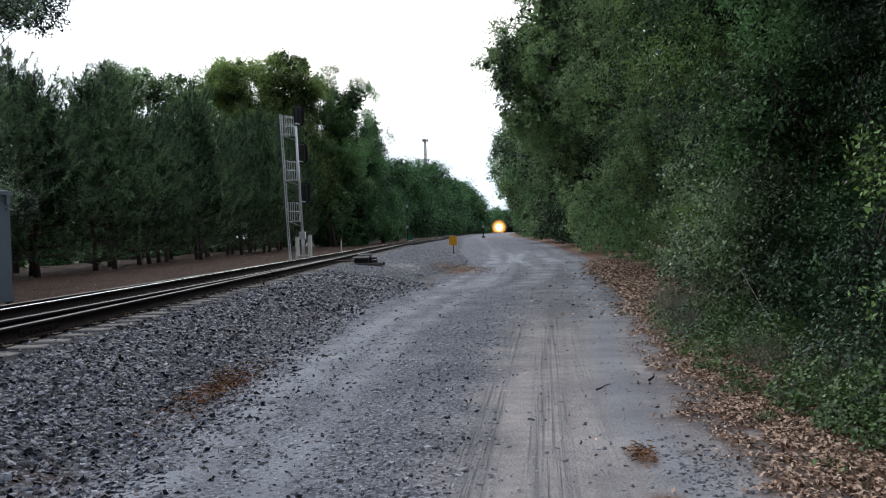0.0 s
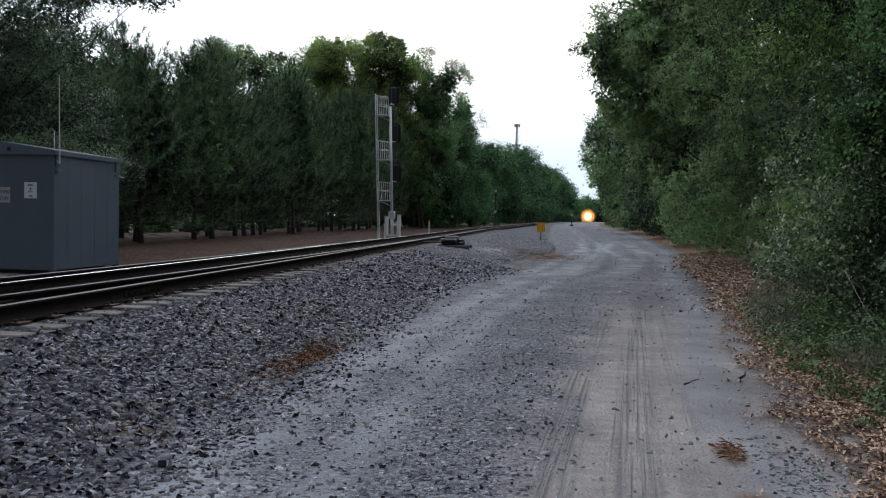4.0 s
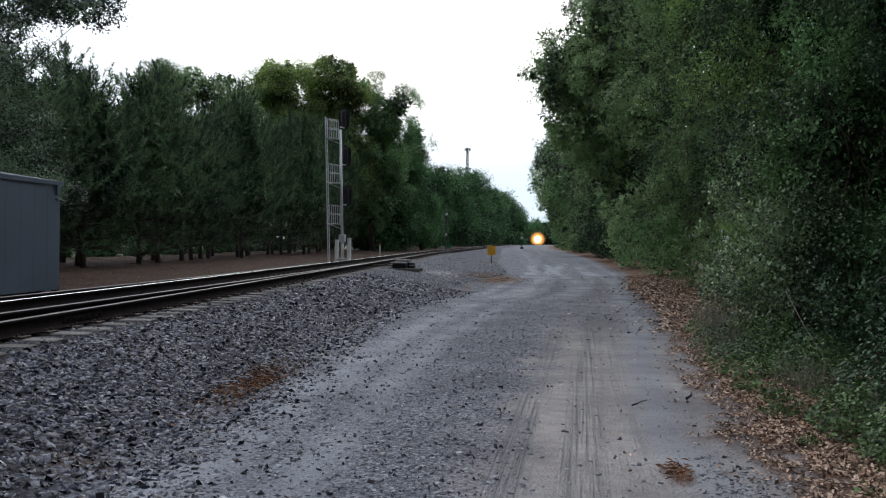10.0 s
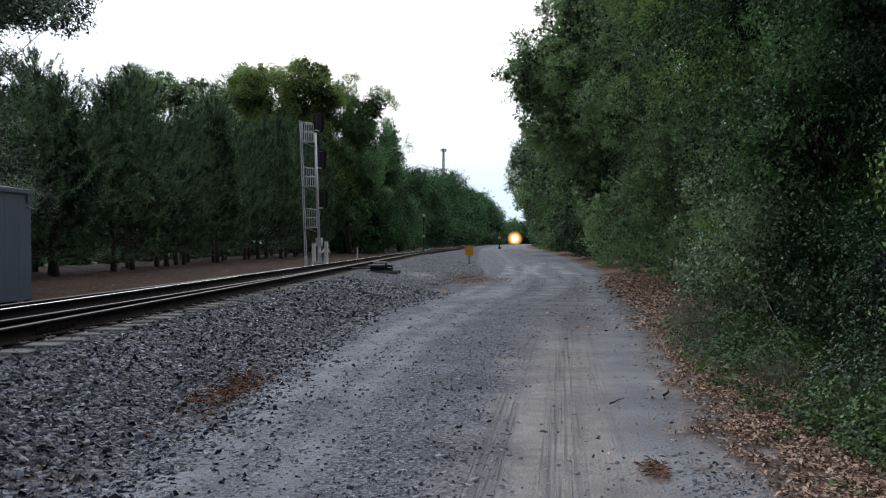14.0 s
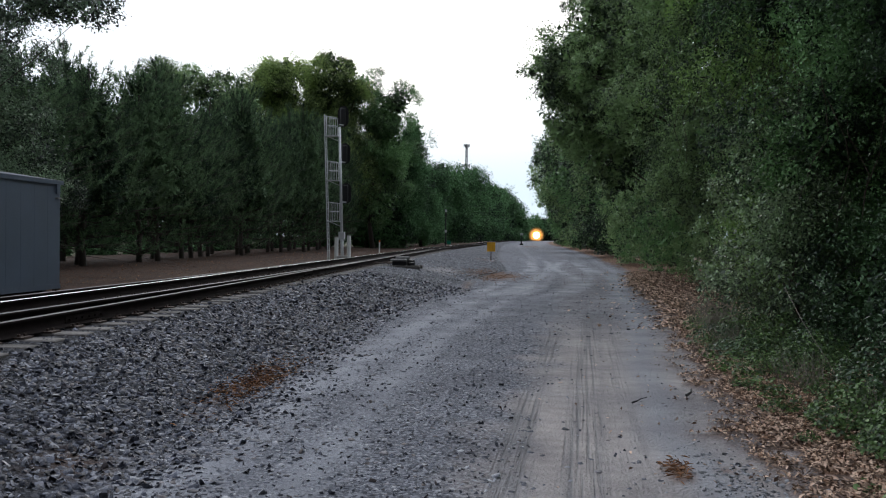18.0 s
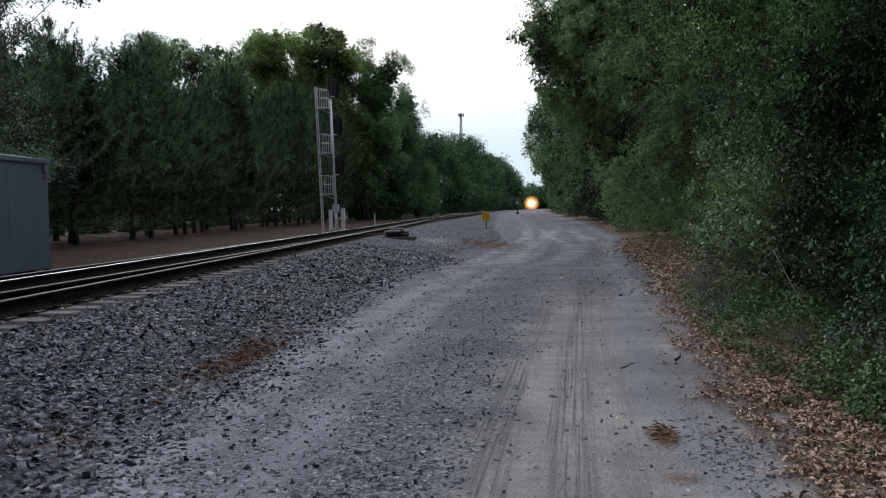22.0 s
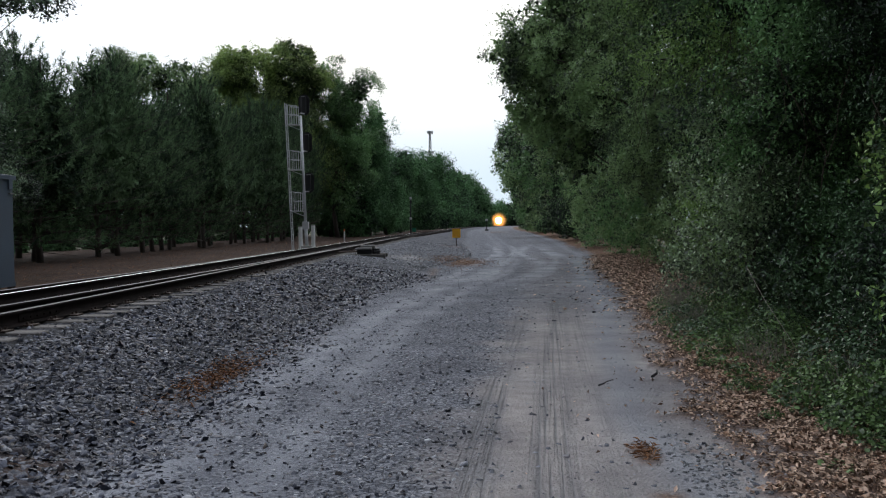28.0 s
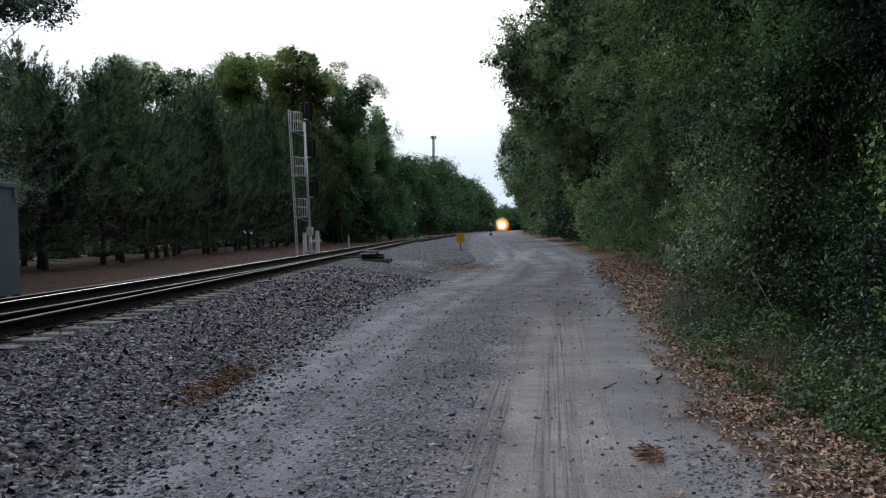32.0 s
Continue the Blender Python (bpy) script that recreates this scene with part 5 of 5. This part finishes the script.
for k in range(17):
    y = 46 + k * 7.5
    x = (-54.0, -60.0)[k % 2] + rng.normal() * 1.2
    tree("field_edge_tree", "dark broadleaf tree at the far side of the field", (x, y, 0.2), [(x, y, 2.6, 4.0, 7.0, 2.8), (x - 1, y, 7.0, 3.6, 6.5, 3.2)], 3600, 0.32, M_LEAF_FAR, r=0.25, per=12, length=0.9, group="trees beyond the field", lumps=34, lump_r=1.2, fill=0.5, tri=True)

# ---- woods beyond the pines ----
LEFT = [
    ((-38, 82, 0.2), [(-37.5, 82, 15.8, 3.4, 4, 3.4), (-34, 83, 17.2, 3.2, 3.5, 2.2), (-30.8, 84, 16.6, 2.6, 3, 2.6), (-34, 84, 10, 5, 5, 3.5)], 18000, 0.19, 36, 1.26, 4),
    ((-29, 80, 0.2), [(-29, 80, 9, 4.5, 5, 3.5), (-27.5, 80, 14.5, 2.4, 3, 2.4)], 12960, 0.19, 36, 1.26, 4),
    ((-26, 88, 0.2), [(-26, 88, 11, 4.6, 5, 5), (-23.6, 90, 13.6, 2.3, 3, 3.4), (-26.2, 88, 17.4, 2.8, 3.6, 2.7), (-28.8, 88, 17.4, 1.4, 2, 1.2), (-24.8, 88, 20.0, 1.3, 1.6, 1.1), (-27.2, 88, 20.2, 1.0, 1.3, 0.8)], 30000, 0.2, 70, 1.26, 1),
    ((-21, 92, 0.2), [(-21.5, 92, 9, 5.0, 6, 6), (-21.4, 92, 17.4, 3.3, 4.2, 3.4), (-23.9, 92, 20.3, 1.3, 1.6, 1.1), (-21.6, 92, 21.4, 1.1, 1.4, 0.9), (-19.3, 92, 20.6, 1.3, 1.6, 1.3), (-17.8, 92, 18.4, 1.2, 1.6, 1.1)], 34000, 0.2, 76, 1.38, 1),
    ((-16.5, 96, 0.2), [(-17, 96, 8, 4.6, 6, 6), (-18.0, 96, 17.6, 2.8, 4, 3.6), (-14.8, 96, 15.6, 2.2, 3, 2.8), (-13.9, 96, 17.8, 1.5, 1.8, 1.4), (-14.2, 96, 11, 2.6, 4, 4.2), (-17.5, 97, 13, 3.4, 4, 4.0), (-20.5, 95, 14, 2.4, 3, 4.0), (-15.6, 97, 15.2, 2.2, 3, 3.0)], 30000, 0.19, 60, 1.15, 2),
    ((-18.5, 103, 0.2), [(-18.5, 103, 6, 4, 4, 5), (-16.5, 103, 10.5, 3, 3, 4)], 8640, 0.24, 30, 1.38, 0),
    ((-24, 104, 0.2), [(-24, 104, 2.6, 5, 3, 2.6), (-19, 106, 3.0, 4, 3, 3.0), (-15.5, 101, 2.2, 3, 3, 2.2)], 10000, 0.24, 45, 1.2, 0),
    ((-13.8, 104, 0.2), [(-15.2, 104, 6, 3.0, 6, 5.6), (-13.4, 104, 12.0, 1.9, 4, 3.6), (-12.6, 102, 15.2, 0.8, 1.5, 1.2)], 17280, 0.22, 48, 1.26, 3),
    ((-13.6, 122, 0.3), [(-15.4, 122, 5, 2.9, 9, 4.8), (-14.2, 120, 10.6, 2.0, 7, 2.6)], 15840, 0.28, 42, 1.49, 3),
    ((-14, 148, 0.4), [(-15.4, 148, 6, 3.0, 13, 6), (-13.0, 150, 12.0, 2.4, 10, 2.6)], 14400, 0.33, 42, 1.84, 0),
    ((-15, 185, 0.5), [(-15.0, 185, 7, 5.0, 20, 7), (-13.4, 180, 13.4, 3.0, 12, 2.4)], 12960, 0.42, 42, 2.30, 3),
    ((-15, 240, 0.5), [(-13.8, 240, 8, 5.0, 26, 8), (-13.2, 236, 16, 3.6, 14, 3.2), (-12.2, 232, 18.6, 2.4, 6, 1.9)], 12240, 0.55, 42, 2.76, 0),
    ((-12, 320, 0.5), [(-10.5, 320, 9, 6, 40, 8.5), (-9.0, 320, 16.5, 4, 26, 4), (-7.6, 310, 19.5, 2.0, 7, 1.8), (-10.5, 330, 20.0, 2.2, 7, 1.8)], 10080, 0.75, 42, 3.45, 3),
    ((-9, 440, 0.5), [(-10, 440, 10, 6.5, 40, 10), (-7.0, 440, 21, 5.5, 30, 5.5), (-5.0, 430, 24.5, 2.4, 8, 2.4), (-3.6, 440, 16, 3.4, 20, 5)], 7920, 0.99, 36, 3.91, 0),
    ((-2, 560, 0.5), [(-4, 560, 10, 6, 40, 10), (0.0, 560, 19, 5.0, 30, 6), (4.0, 560, 12, 3.5, 20, 7)], 7200, 1.21, 36, 4.14, 3),
    ((1.5, 470, 0.5), [(1.2, 470, 3.4, 2.6, 12, 3.4), (5.0, 470, 2.8, 2.6, 12, 2.8)], 6500, 0.6, 24, 1.2, 0),
    ((25, 720, 0.5), [(20, 740, 9, 45, 40, 9)], 15000, 1.5, 90, 5.5, 3),
]
KINDS = [(M_LEAF_FAR, "tall dull green broadleaf tree in the far wood"), (M_LEAF_BRIGHT, "tall tree with fresh yellow-green leaves above the pines"), (M_LEAF_OAK, "deep green broadleaf tree with spreading limbs beyond the track"), (M_LEAF_FAR, "dark green broadleaf tree in the far wood beside the track"), (M_LEAF_GREY, "tall pale green broadleaf tree rising over the pines")]
for base, blobs, n, size, lumps, lr, kind in LEFT:
    m, label = KINDS[kind]
    tree("woodland_tree", label, base, blobs, n * 2, size * 0.7, m, r=0.3, per=16, length=size * 4.5, group="woods beyond the track", lumps=lumps, lump_r=lr * 1.2, fill=0.4, face=(0.6, -0.8, 0), slim=0.34, carve=0.0, droop=0.2, lump=lr, tri=True)
tree("oak_tree", "spreading oak with grey-green leaves behind the signal house", (-16.8, 21, 0.2),
     [(-13.6, 20.5, 3.6, 2.0, 2.4, 2.0), (-16.5, 20, 3.4, 2.4, 2.6, 2.4), (-14.9, 20, 6.4, 2.6, 3.0, 1.8), (-12.7, 19, 7.5, 1.9, 2.0, 0.7), (-11.1, 18.8, 7.25, 1.0, 1.3, 0.5), (-10.1, 18.8, 7.0, 0.75, 1.1, 0.4), (-15.4, 19.5, 8.6, 3.0, 3.0, 1.5)], 90000, 0.07, M_LEAF_HOUSE, r=0.06, per=14, length=0.4, lumps=150, lump_r=0.46, fill=0.5, fill_size=0.08, carve=0.05, lump=0.6, tri=True)

# ---- loose stones of the ballast ----
def stone_field(name, xs, ys, zs, sizes, material, label, flat=0.5, tip=0.22):
    n = len(xs)
    cube = np.array([(-1, -1, -1), (1, -1, -1), (1, 1, -1), (-1, 1, -1), (-1, -1, 1), (1, -1, 1), (1, 1, 1), (-1, 1, 1)], float) * 0.5
    quads = np.array([(4, 5, 6, 7), (0, 1, 5, 4), (1, 2, 6, 5), (2, 3, 7, 6), (3, 0, 4, 7)])
    v = cube[None] * rng.uniform(0.72, 1.16, (n, 8, 3)) * np.where(cube[None, :, 2:] > 0, rng.uniform(0.55, 0.95, (n, 1, 1)), 1.0) * np.stack([rng.uniform(0.9, 1.7, n), rng.uniform(0.6, 1.15, n), rng.uniform(0.7, 1.2, n) * flat], 1)[:, None]
    ax = unit(rng.normal(size=(n, 3)) * [tip, tip, 1])
    an = rng.uniform(0, 2 * np.pi, n)
    q = np.cos(an)[:, None, None] * v + np.sin(an)[:, None, None] * np.cross(ax[:, None], v) + (1 - np.cos(an))[:, None, None] * ax[:, None] * (v * ax[:, None]).sum(-1, keepdims=True)
    q = q * sizes[:, None, None] + np.stack([xs, ys, zs], 1)[:, None]
    f = (np.arange(n)[:, None, None] * 8 + quads[None]).reshape(-1, 4)
    return tagged(raw(name, q.reshape(-1, 3), f, material), label, "stones", kind="stuff")


def ground_at(x, y):
    """Height of the ground mesh."""
    i = np.clip(np.searchsorted(gx, x) - 1, 0, nx - 2)
    j = np.clip(np.searchsorted(gy, y) - 1, 0, ny - 2)
    u, w = (x - gx[i]) / (gx[i + 1] - gx[i]), (y - gy[j]) / (gy[j + 1] - gy[j])
    return (GZ[j, i] * (1 - u) + GZ[j, i + 1] * u) * (1 - w) + (GZ[j + 1, i] * (1 - u) + GZ[j + 1, i + 1] * u) * w


bx, by, bs = [], [], []
for y0, y1, dens, s in ((3.4, 9, 1200, 0.036), (9, 15, 780, 0.039), (15, 26, 310, 0.053)):
    k = int((y1 - y0) * 2.6 * dens)
    y = rng.uniform(y0, y1, k)
    x = rng.uniform(-0.12, 1.0, k)
    lo, hi = near_rail(y) + np.where(rng.uniform(size=k) < 0.14, 0.12, 0.62), toe(y) + np.abs(rng.normal(size=k)) * np.interp(y, [3, 18, 30], [0.34, 0.2, 0.5])
    lo = np.where(y < 22, lo, np.maximum(lo, hi - 3.2))
    bx.append(hi - 0.15 - x * (hi - lo - 0.15) + rng.normal(size=k) * 0.06)
    by.append(y)
    bs.append(s * (0.5 + 1.15 * rng.uniform(size=k) ** 1.6))
# between the rails
k = 2600
y = rng.uniform(3, 26, k)
bx.append(near_rail(y) - rng.uniform(0.1, 2.6, k))
by.append(y)
bs.append(0.058 * rng.uniform(0.6, 1.3, k))
bx, by, bs = (np.concatenate(a) for a in (bx, by, bs))
stone_field("ballast_stones", bx, by, ground_at(bx, by) + bs * 0.12 - 0.01, bs, M_STONE, "angular grey ballast stones on the track's shoulder", flat=0.36, tip=0.28)
# chips strewn on the road, thick in the loose strips and thin on the packed sand
def at_mask(mask, x, y):
    i = np.clip(np.searchsorted(gx, x) - 1, 0, nx - 2)
    j = np.clip(np.searchsorted(gy, y) - 1, 0, ny - 2)
    return mask[j, i]


k = 64000
y = 3.5 + 150 * rng.uniform(0, 1, k) ** 3.6
x = toe(y) + rng.uniform(-0.1, 1, k) * (verge(y) + 0.3 - toe(y))
loose = at_mask(road * (1 - 0.94 * np.clip(w_sand * 1.3, 0, 1)) * (1 - 0.6 * w_dust), x, y)
keep = rng.uniform(size=k) < loose * np.interp(y, [9, 16, 30, 60], [0.75, 0.5, 0.22, 0.1])
x, y = x[keep], y[keep]
big_ = rng.uniform(size=len(x))
s = 0.023 * rng.uniform(0.4, 1.4, len(x)) * (1 + 0.008 * y) * np.where(big_ < 0.015, 1.9, np.where(big_ < 0.12, 1.4, 1.0))
stone_field("gravel_chips", x, y, ground_at(x, y) + s * 0.08, s, M_CHIP, "flat grey gravel chips strewn on the track road", flat=0.26)


# a spill of stones at the sandy road's edge
k = 520
x = 1.52 + 0.16 * rng.normal(size=k)
y = 5.45 + 0.5 * rng.normal(size=k)
s = 0.019 * rng.uniform(0.5, 1.4, k)
stone_field("edge_stones", x, y, ground_at(x, y) + s * 0.1, s, M_SPREAD, "grey gravel stones spilled at the road's edge", flat=0.5)
# looser, paler stone spread towards the switch machine
k = 5200
y = 22 + 45 * rng.uniform(0, 1, k) ** 1.5
x = toe(y) - 0.3 - rng.uniform(-0.25, 1, k) ** 2 * (toe(y) - near_rail(y) - 0.9)
s = 0.05 * rng.uniform(0.6, 1.3, k)
stone_field("spread_stones", x, y, ground_at(x, y) + s * 0.1, s, M_SPREAD, "pale grey stone spread beside the switch machine", flat=0.45)


# ---- leaf litter, pine straw and weeds ----
def strewn(name, x, y, size, material, label, slim=0.42, lift=0.012, tilt=0.35, category="leaves"):
    c = np.stack([x, y, ground_at(x, y) + lift + 0.012 * rng.uniform(size=len(x))], 1)
    v, f = leaf_arrays(c, size, np.array([0, 0, 1.0]) * np.ones((len(x), 3)), spread=tilt, slim=slim)
    return tagged(raw(name, v, f, material), label, category, kind="stuff")


k = 60000
y = 4.2 + 13 * rng.uniform(size=k) ** 1.5
x = verge(y) + rng.normal(size=k) * 0.95 + 0.45
keep = rng.uniform(size=k) < np.maximum(at_mask(w_litter, x, y), 0.006)
x, y = x[keep], y[keep]
strewn("leaf_litter", x, y, 0.047, M_DEAD, "dry brown leaves lying along the road's edge", slim=0.2, tilt=0.5)
k = 20000
y = 15 + 26 * rng.uniform(size=k) ** 1.4
x = verge(y) + rng.normal(size=k) * 0.9 + 0.4
keep = rng.uniform(size=k) < np.maximum(at_mask(w_litter, x, y), 0.03)
x, y = x[keep], y[keep]
strewn("leaf_litter", x, y, 0.075, M_DEAD, "dry brown leaves drifted under the trees")
k = 800
x = np.concatenate([-2.72 + 0.12 * rng.normal(size=k), 1.15 + 0.05 * rng.normal(size=90), -0.8 + 0.8 * rng.normal(size=1300)])
y = np.concatenate([8.6 + 0.75 * rng.normal(size=k), 5.85 + 0.13 * rng.normal(size=90), 34.5 + 2.2 * rng.normal(size=1300)])
strewn("pine_straw", x, y, 0.07, M_STRAW, "rust-orange pine needles drifted on the gravel", slim=0.07, lift=0.025, tilt=0.25, category="needles")
k = 1100
y = 12 + 60 * rng.uniform(size=k) ** 1.5
x = near_rail(y) - 3.8 - 8.5 * rng.uniform(size=k) ** 0.8
keep = (np.abs(x + 11.4) > 1.7) | (np.abs(y - 16.2) > 1.6)
strewn("pine_straw", x[keep], y[keep], 0.075, M_STRAW, "brown needles and leaves strewn under the pines", slim=0.2, tilt=0.4, category="needles")


def weeds(name, x, y, spreadr, h, n, size, material, label):
    """A low leafy plant: thin stems with leaves."""
    t = empty(name, x, y, float(ground_at(np.array([x]), np.array([y]))[0]), label=label, category="weed", group="weeds along the road")
    a, r = rng.uniform(0, 2 * np.pi, n), spreadr * np.sqrt(rng.uniform(size=n))
    z = h * (1 - (r / spreadr) ** 2 * 0.8) * rng.uniform(0.25, 1.0, n)
    c = np.stack([r * np.cos(a), r * np.sin(a), z + 0.02], 1)
    v, f = leaf_arrays(c, size, np.stack([np.cos(a) * 0.5, np.sin(a) * 0.5, np.ones(n)], 1), spread=0.5, slim=0.4)
    raw("foliage", v, f, material, t)
    bm = bmesh.new()
    for i in range(0, n, max(1, n // 14)):
        rod(bm, (c[i, 0] * 0.5, c[i, 1] * 0.5, -0.02), c[i], 0.004, 0.002, 4)
    tagged(part("stalk", bm, M_BARK, t), kind="stuff")
    return t


for x, y, r, h, n, s, m in (
    (2.95, 6.3, 0.45, 0.46, 1000, 0.06, 0), (3.15, 5.5, 0.55, 0.55, 1200, 0.06, 0), (2.75, 7.0, 0.42, 0.38, 800, 0.055, 0), (3.3, 7.2, 0.5, 0.7, 700, 0.06, 1),
    (3.3, 8.2, 0.5, 0.7, 700, 0.06, 1), (2.75, 8.3, 0.22, 0.12, 120, 0.05, 0), (2.5, 9.6, 0.35, 0.2, 260, 0.05, 0), (3.1, 9.6, 0.55, 0.45, 800, 0.055, 0),
    (2.75, 11.2, 0.5, 0.28, 380, 0.06, 1), (3.3, 11.4, 0.6, 0.55, 600, 0.06, 0), (2.9, 12.8, 0.55, 0.3, 420, 0.06, 1), (3.6, 13.2, 0.7, 0.6, 700, 0.065, 0),
    (3.3, 14.8, 0.6, 0.35, 420, 0.06, 0), (4.3, 15.6, 0.6, 0.4, 400, 0.07, 1), (2.3, 7.7, 0.16, 0.1, 70, 0.045, 0), (2.62, 5.6, 0.2, 0.16, 120, 0.05, 0),
    (4.9, 18.5, 0.6, 0.4, 400, 0.08, 0), (5.4, 22.5, 0.8, 0.5, 500, 0.09, 1), (3.5, 10.3, 0.5, 0.9, 620, 0.06, 1), (3.45, 6.4, 0.5, 0.9, 700, 0.06, 1),
    (2.2, 6.6, 0.10, 0.08, 40, 0.04, 0), (2.65, 6.1, 0.3, 0.3, 420, 0.05, 0), (2.85, 5.2, 0.35, 0.3, 420, 0.05, 0), (3.0, 10.9, 0.5, 0.35, 500, 0.055, 0), (2.6, 12.2, 0.35, 0.2, 260, 0.05, 0), (2.1, 8.9, 0.12, 0.06, 50, 0.04, 0),
):
    weeds("weed_clump", x + (0.32 if y > 8 else 0.1), y, r, h, int(n * 2.2), s * 0.64, (M_WEED, M_LEAF_DARK)[m], ("fresh green weeds growing through the leaf litter", "dark green creeper at the foot of the trees")[m])


k = 16000
y = 5.0 + 10.5 * rng.uniform(size=k)
x = verge(y) + 0.35 + 1.9 * rng.uniform(size=k) ** 0.75
patch = billow(np.stack([x, y * 0.6, 0 * x], 1), 0.42, 4) + 0.55 * (x - verge(y)) - 0.35 + 0.5 * np.exp(-((y - 10.8) / 1.3) ** 2)
keep = patch > 0.2 + 0.25 * rng.normal(size=k)
x, y = x[keep], y[keep]
c = np.stack([x, y, ground_at(x, y) + 0.02 + 0.10 * rng.uniform(size=len(x)) ** 1.5], 1)
v, f = leaf_arrays(c, 0.05, np.array([0, 0, 1.0]) * np.ones((len(x), 3)), spread=0.45, slim=0.36)
tagged(raw("ground_creeper", v, f, M_WEED), "low green creeper spreading over the leaf litter", "weeds", kind="stuff")


def stick(name, pts, r, material, label, category="stick"):
    t = empty(name, *pts[0], label=label, category=category)
    bm = bmesh.new()
    p0 = Vector(pts[0])
    for i in range(len(pts) - 1):
        rod(bm, Vector(pts[i]) - p0, Vector(pts[i + 1]) - p0, r * (1 - 0.25 * i), r * (0.75 - 0.2 * i), 6)
    part("stem", bm, material, t)
    return t


stick("twig", [(1.17, 8.13, 0.012), (1.22, 8.15, 0.025), (1.27, 8.24, 0.03), (1.33, 8.23, 0.05)], 0.011, M_BLACK, "short dark twig lying on the sandy road")
stick("twig", [(1.78, 8.55, 0.02), (1.84, 8.62, 0.04), (1.86, 8.70, 0.06)], 0.016, M_BLACK, "small dark stub of wood at the road's edge")
stick("dead_stem", [(2.98, 9.3, 1.10), (3.05, 8.9, 0.75), (3.15, 8.5, 0.42), (3.22, 8.2, 0.12)], 0.0042, M_VINE, "pale dead stem leaning out of the thicket")


def dry_grass(x, y, r, h, n):
    t = empty("dry_grass", x, y, float(ground_at(np.array([x]), np.array([y]))[0]), label="tuft of dry tan grass at the thicket's foot", category="grass", group="dry grass along the road")
    c = np.stack([r * rng.normal(size=n) * 0.5, r * rng.normal(size=n) * 0.5, np.full(n, 0.0)], 1)
    tip = c + np.stack([rng.normal(size=n) * 0.14, rng.normal(size=n) * 0.14, h * rng.uniform(0.5, 1.1, n)], 1)
    side_ = unit(np.cross(tip - c, rng.normal(size=(n, 3)))) * 0.004
    v = np.stack([c - side_, c + side_, tip], 1).reshape(-1, 3)
    tagged(raw("blade_tuft", v, np.arange(3 * n).reshape(-1, 3), M_VINE, t), kind="stuff")
    return t


for x, y, r, h, n in ((3.5, 14.2, 0.4, 0.45, 260), (3.75, 15.2, 0.4, 0.5, 260), (3.2, 12.2, 0.3, 0.35, 160), (4.1, 17.0, 0.5, 0.5, 260), (3.0, 8.8, 0.3, 0.4, 140), (3.1, 6.8, 0.3, 0.45, 120)):
    dry_grass(x, y, r, h, n)


motions()
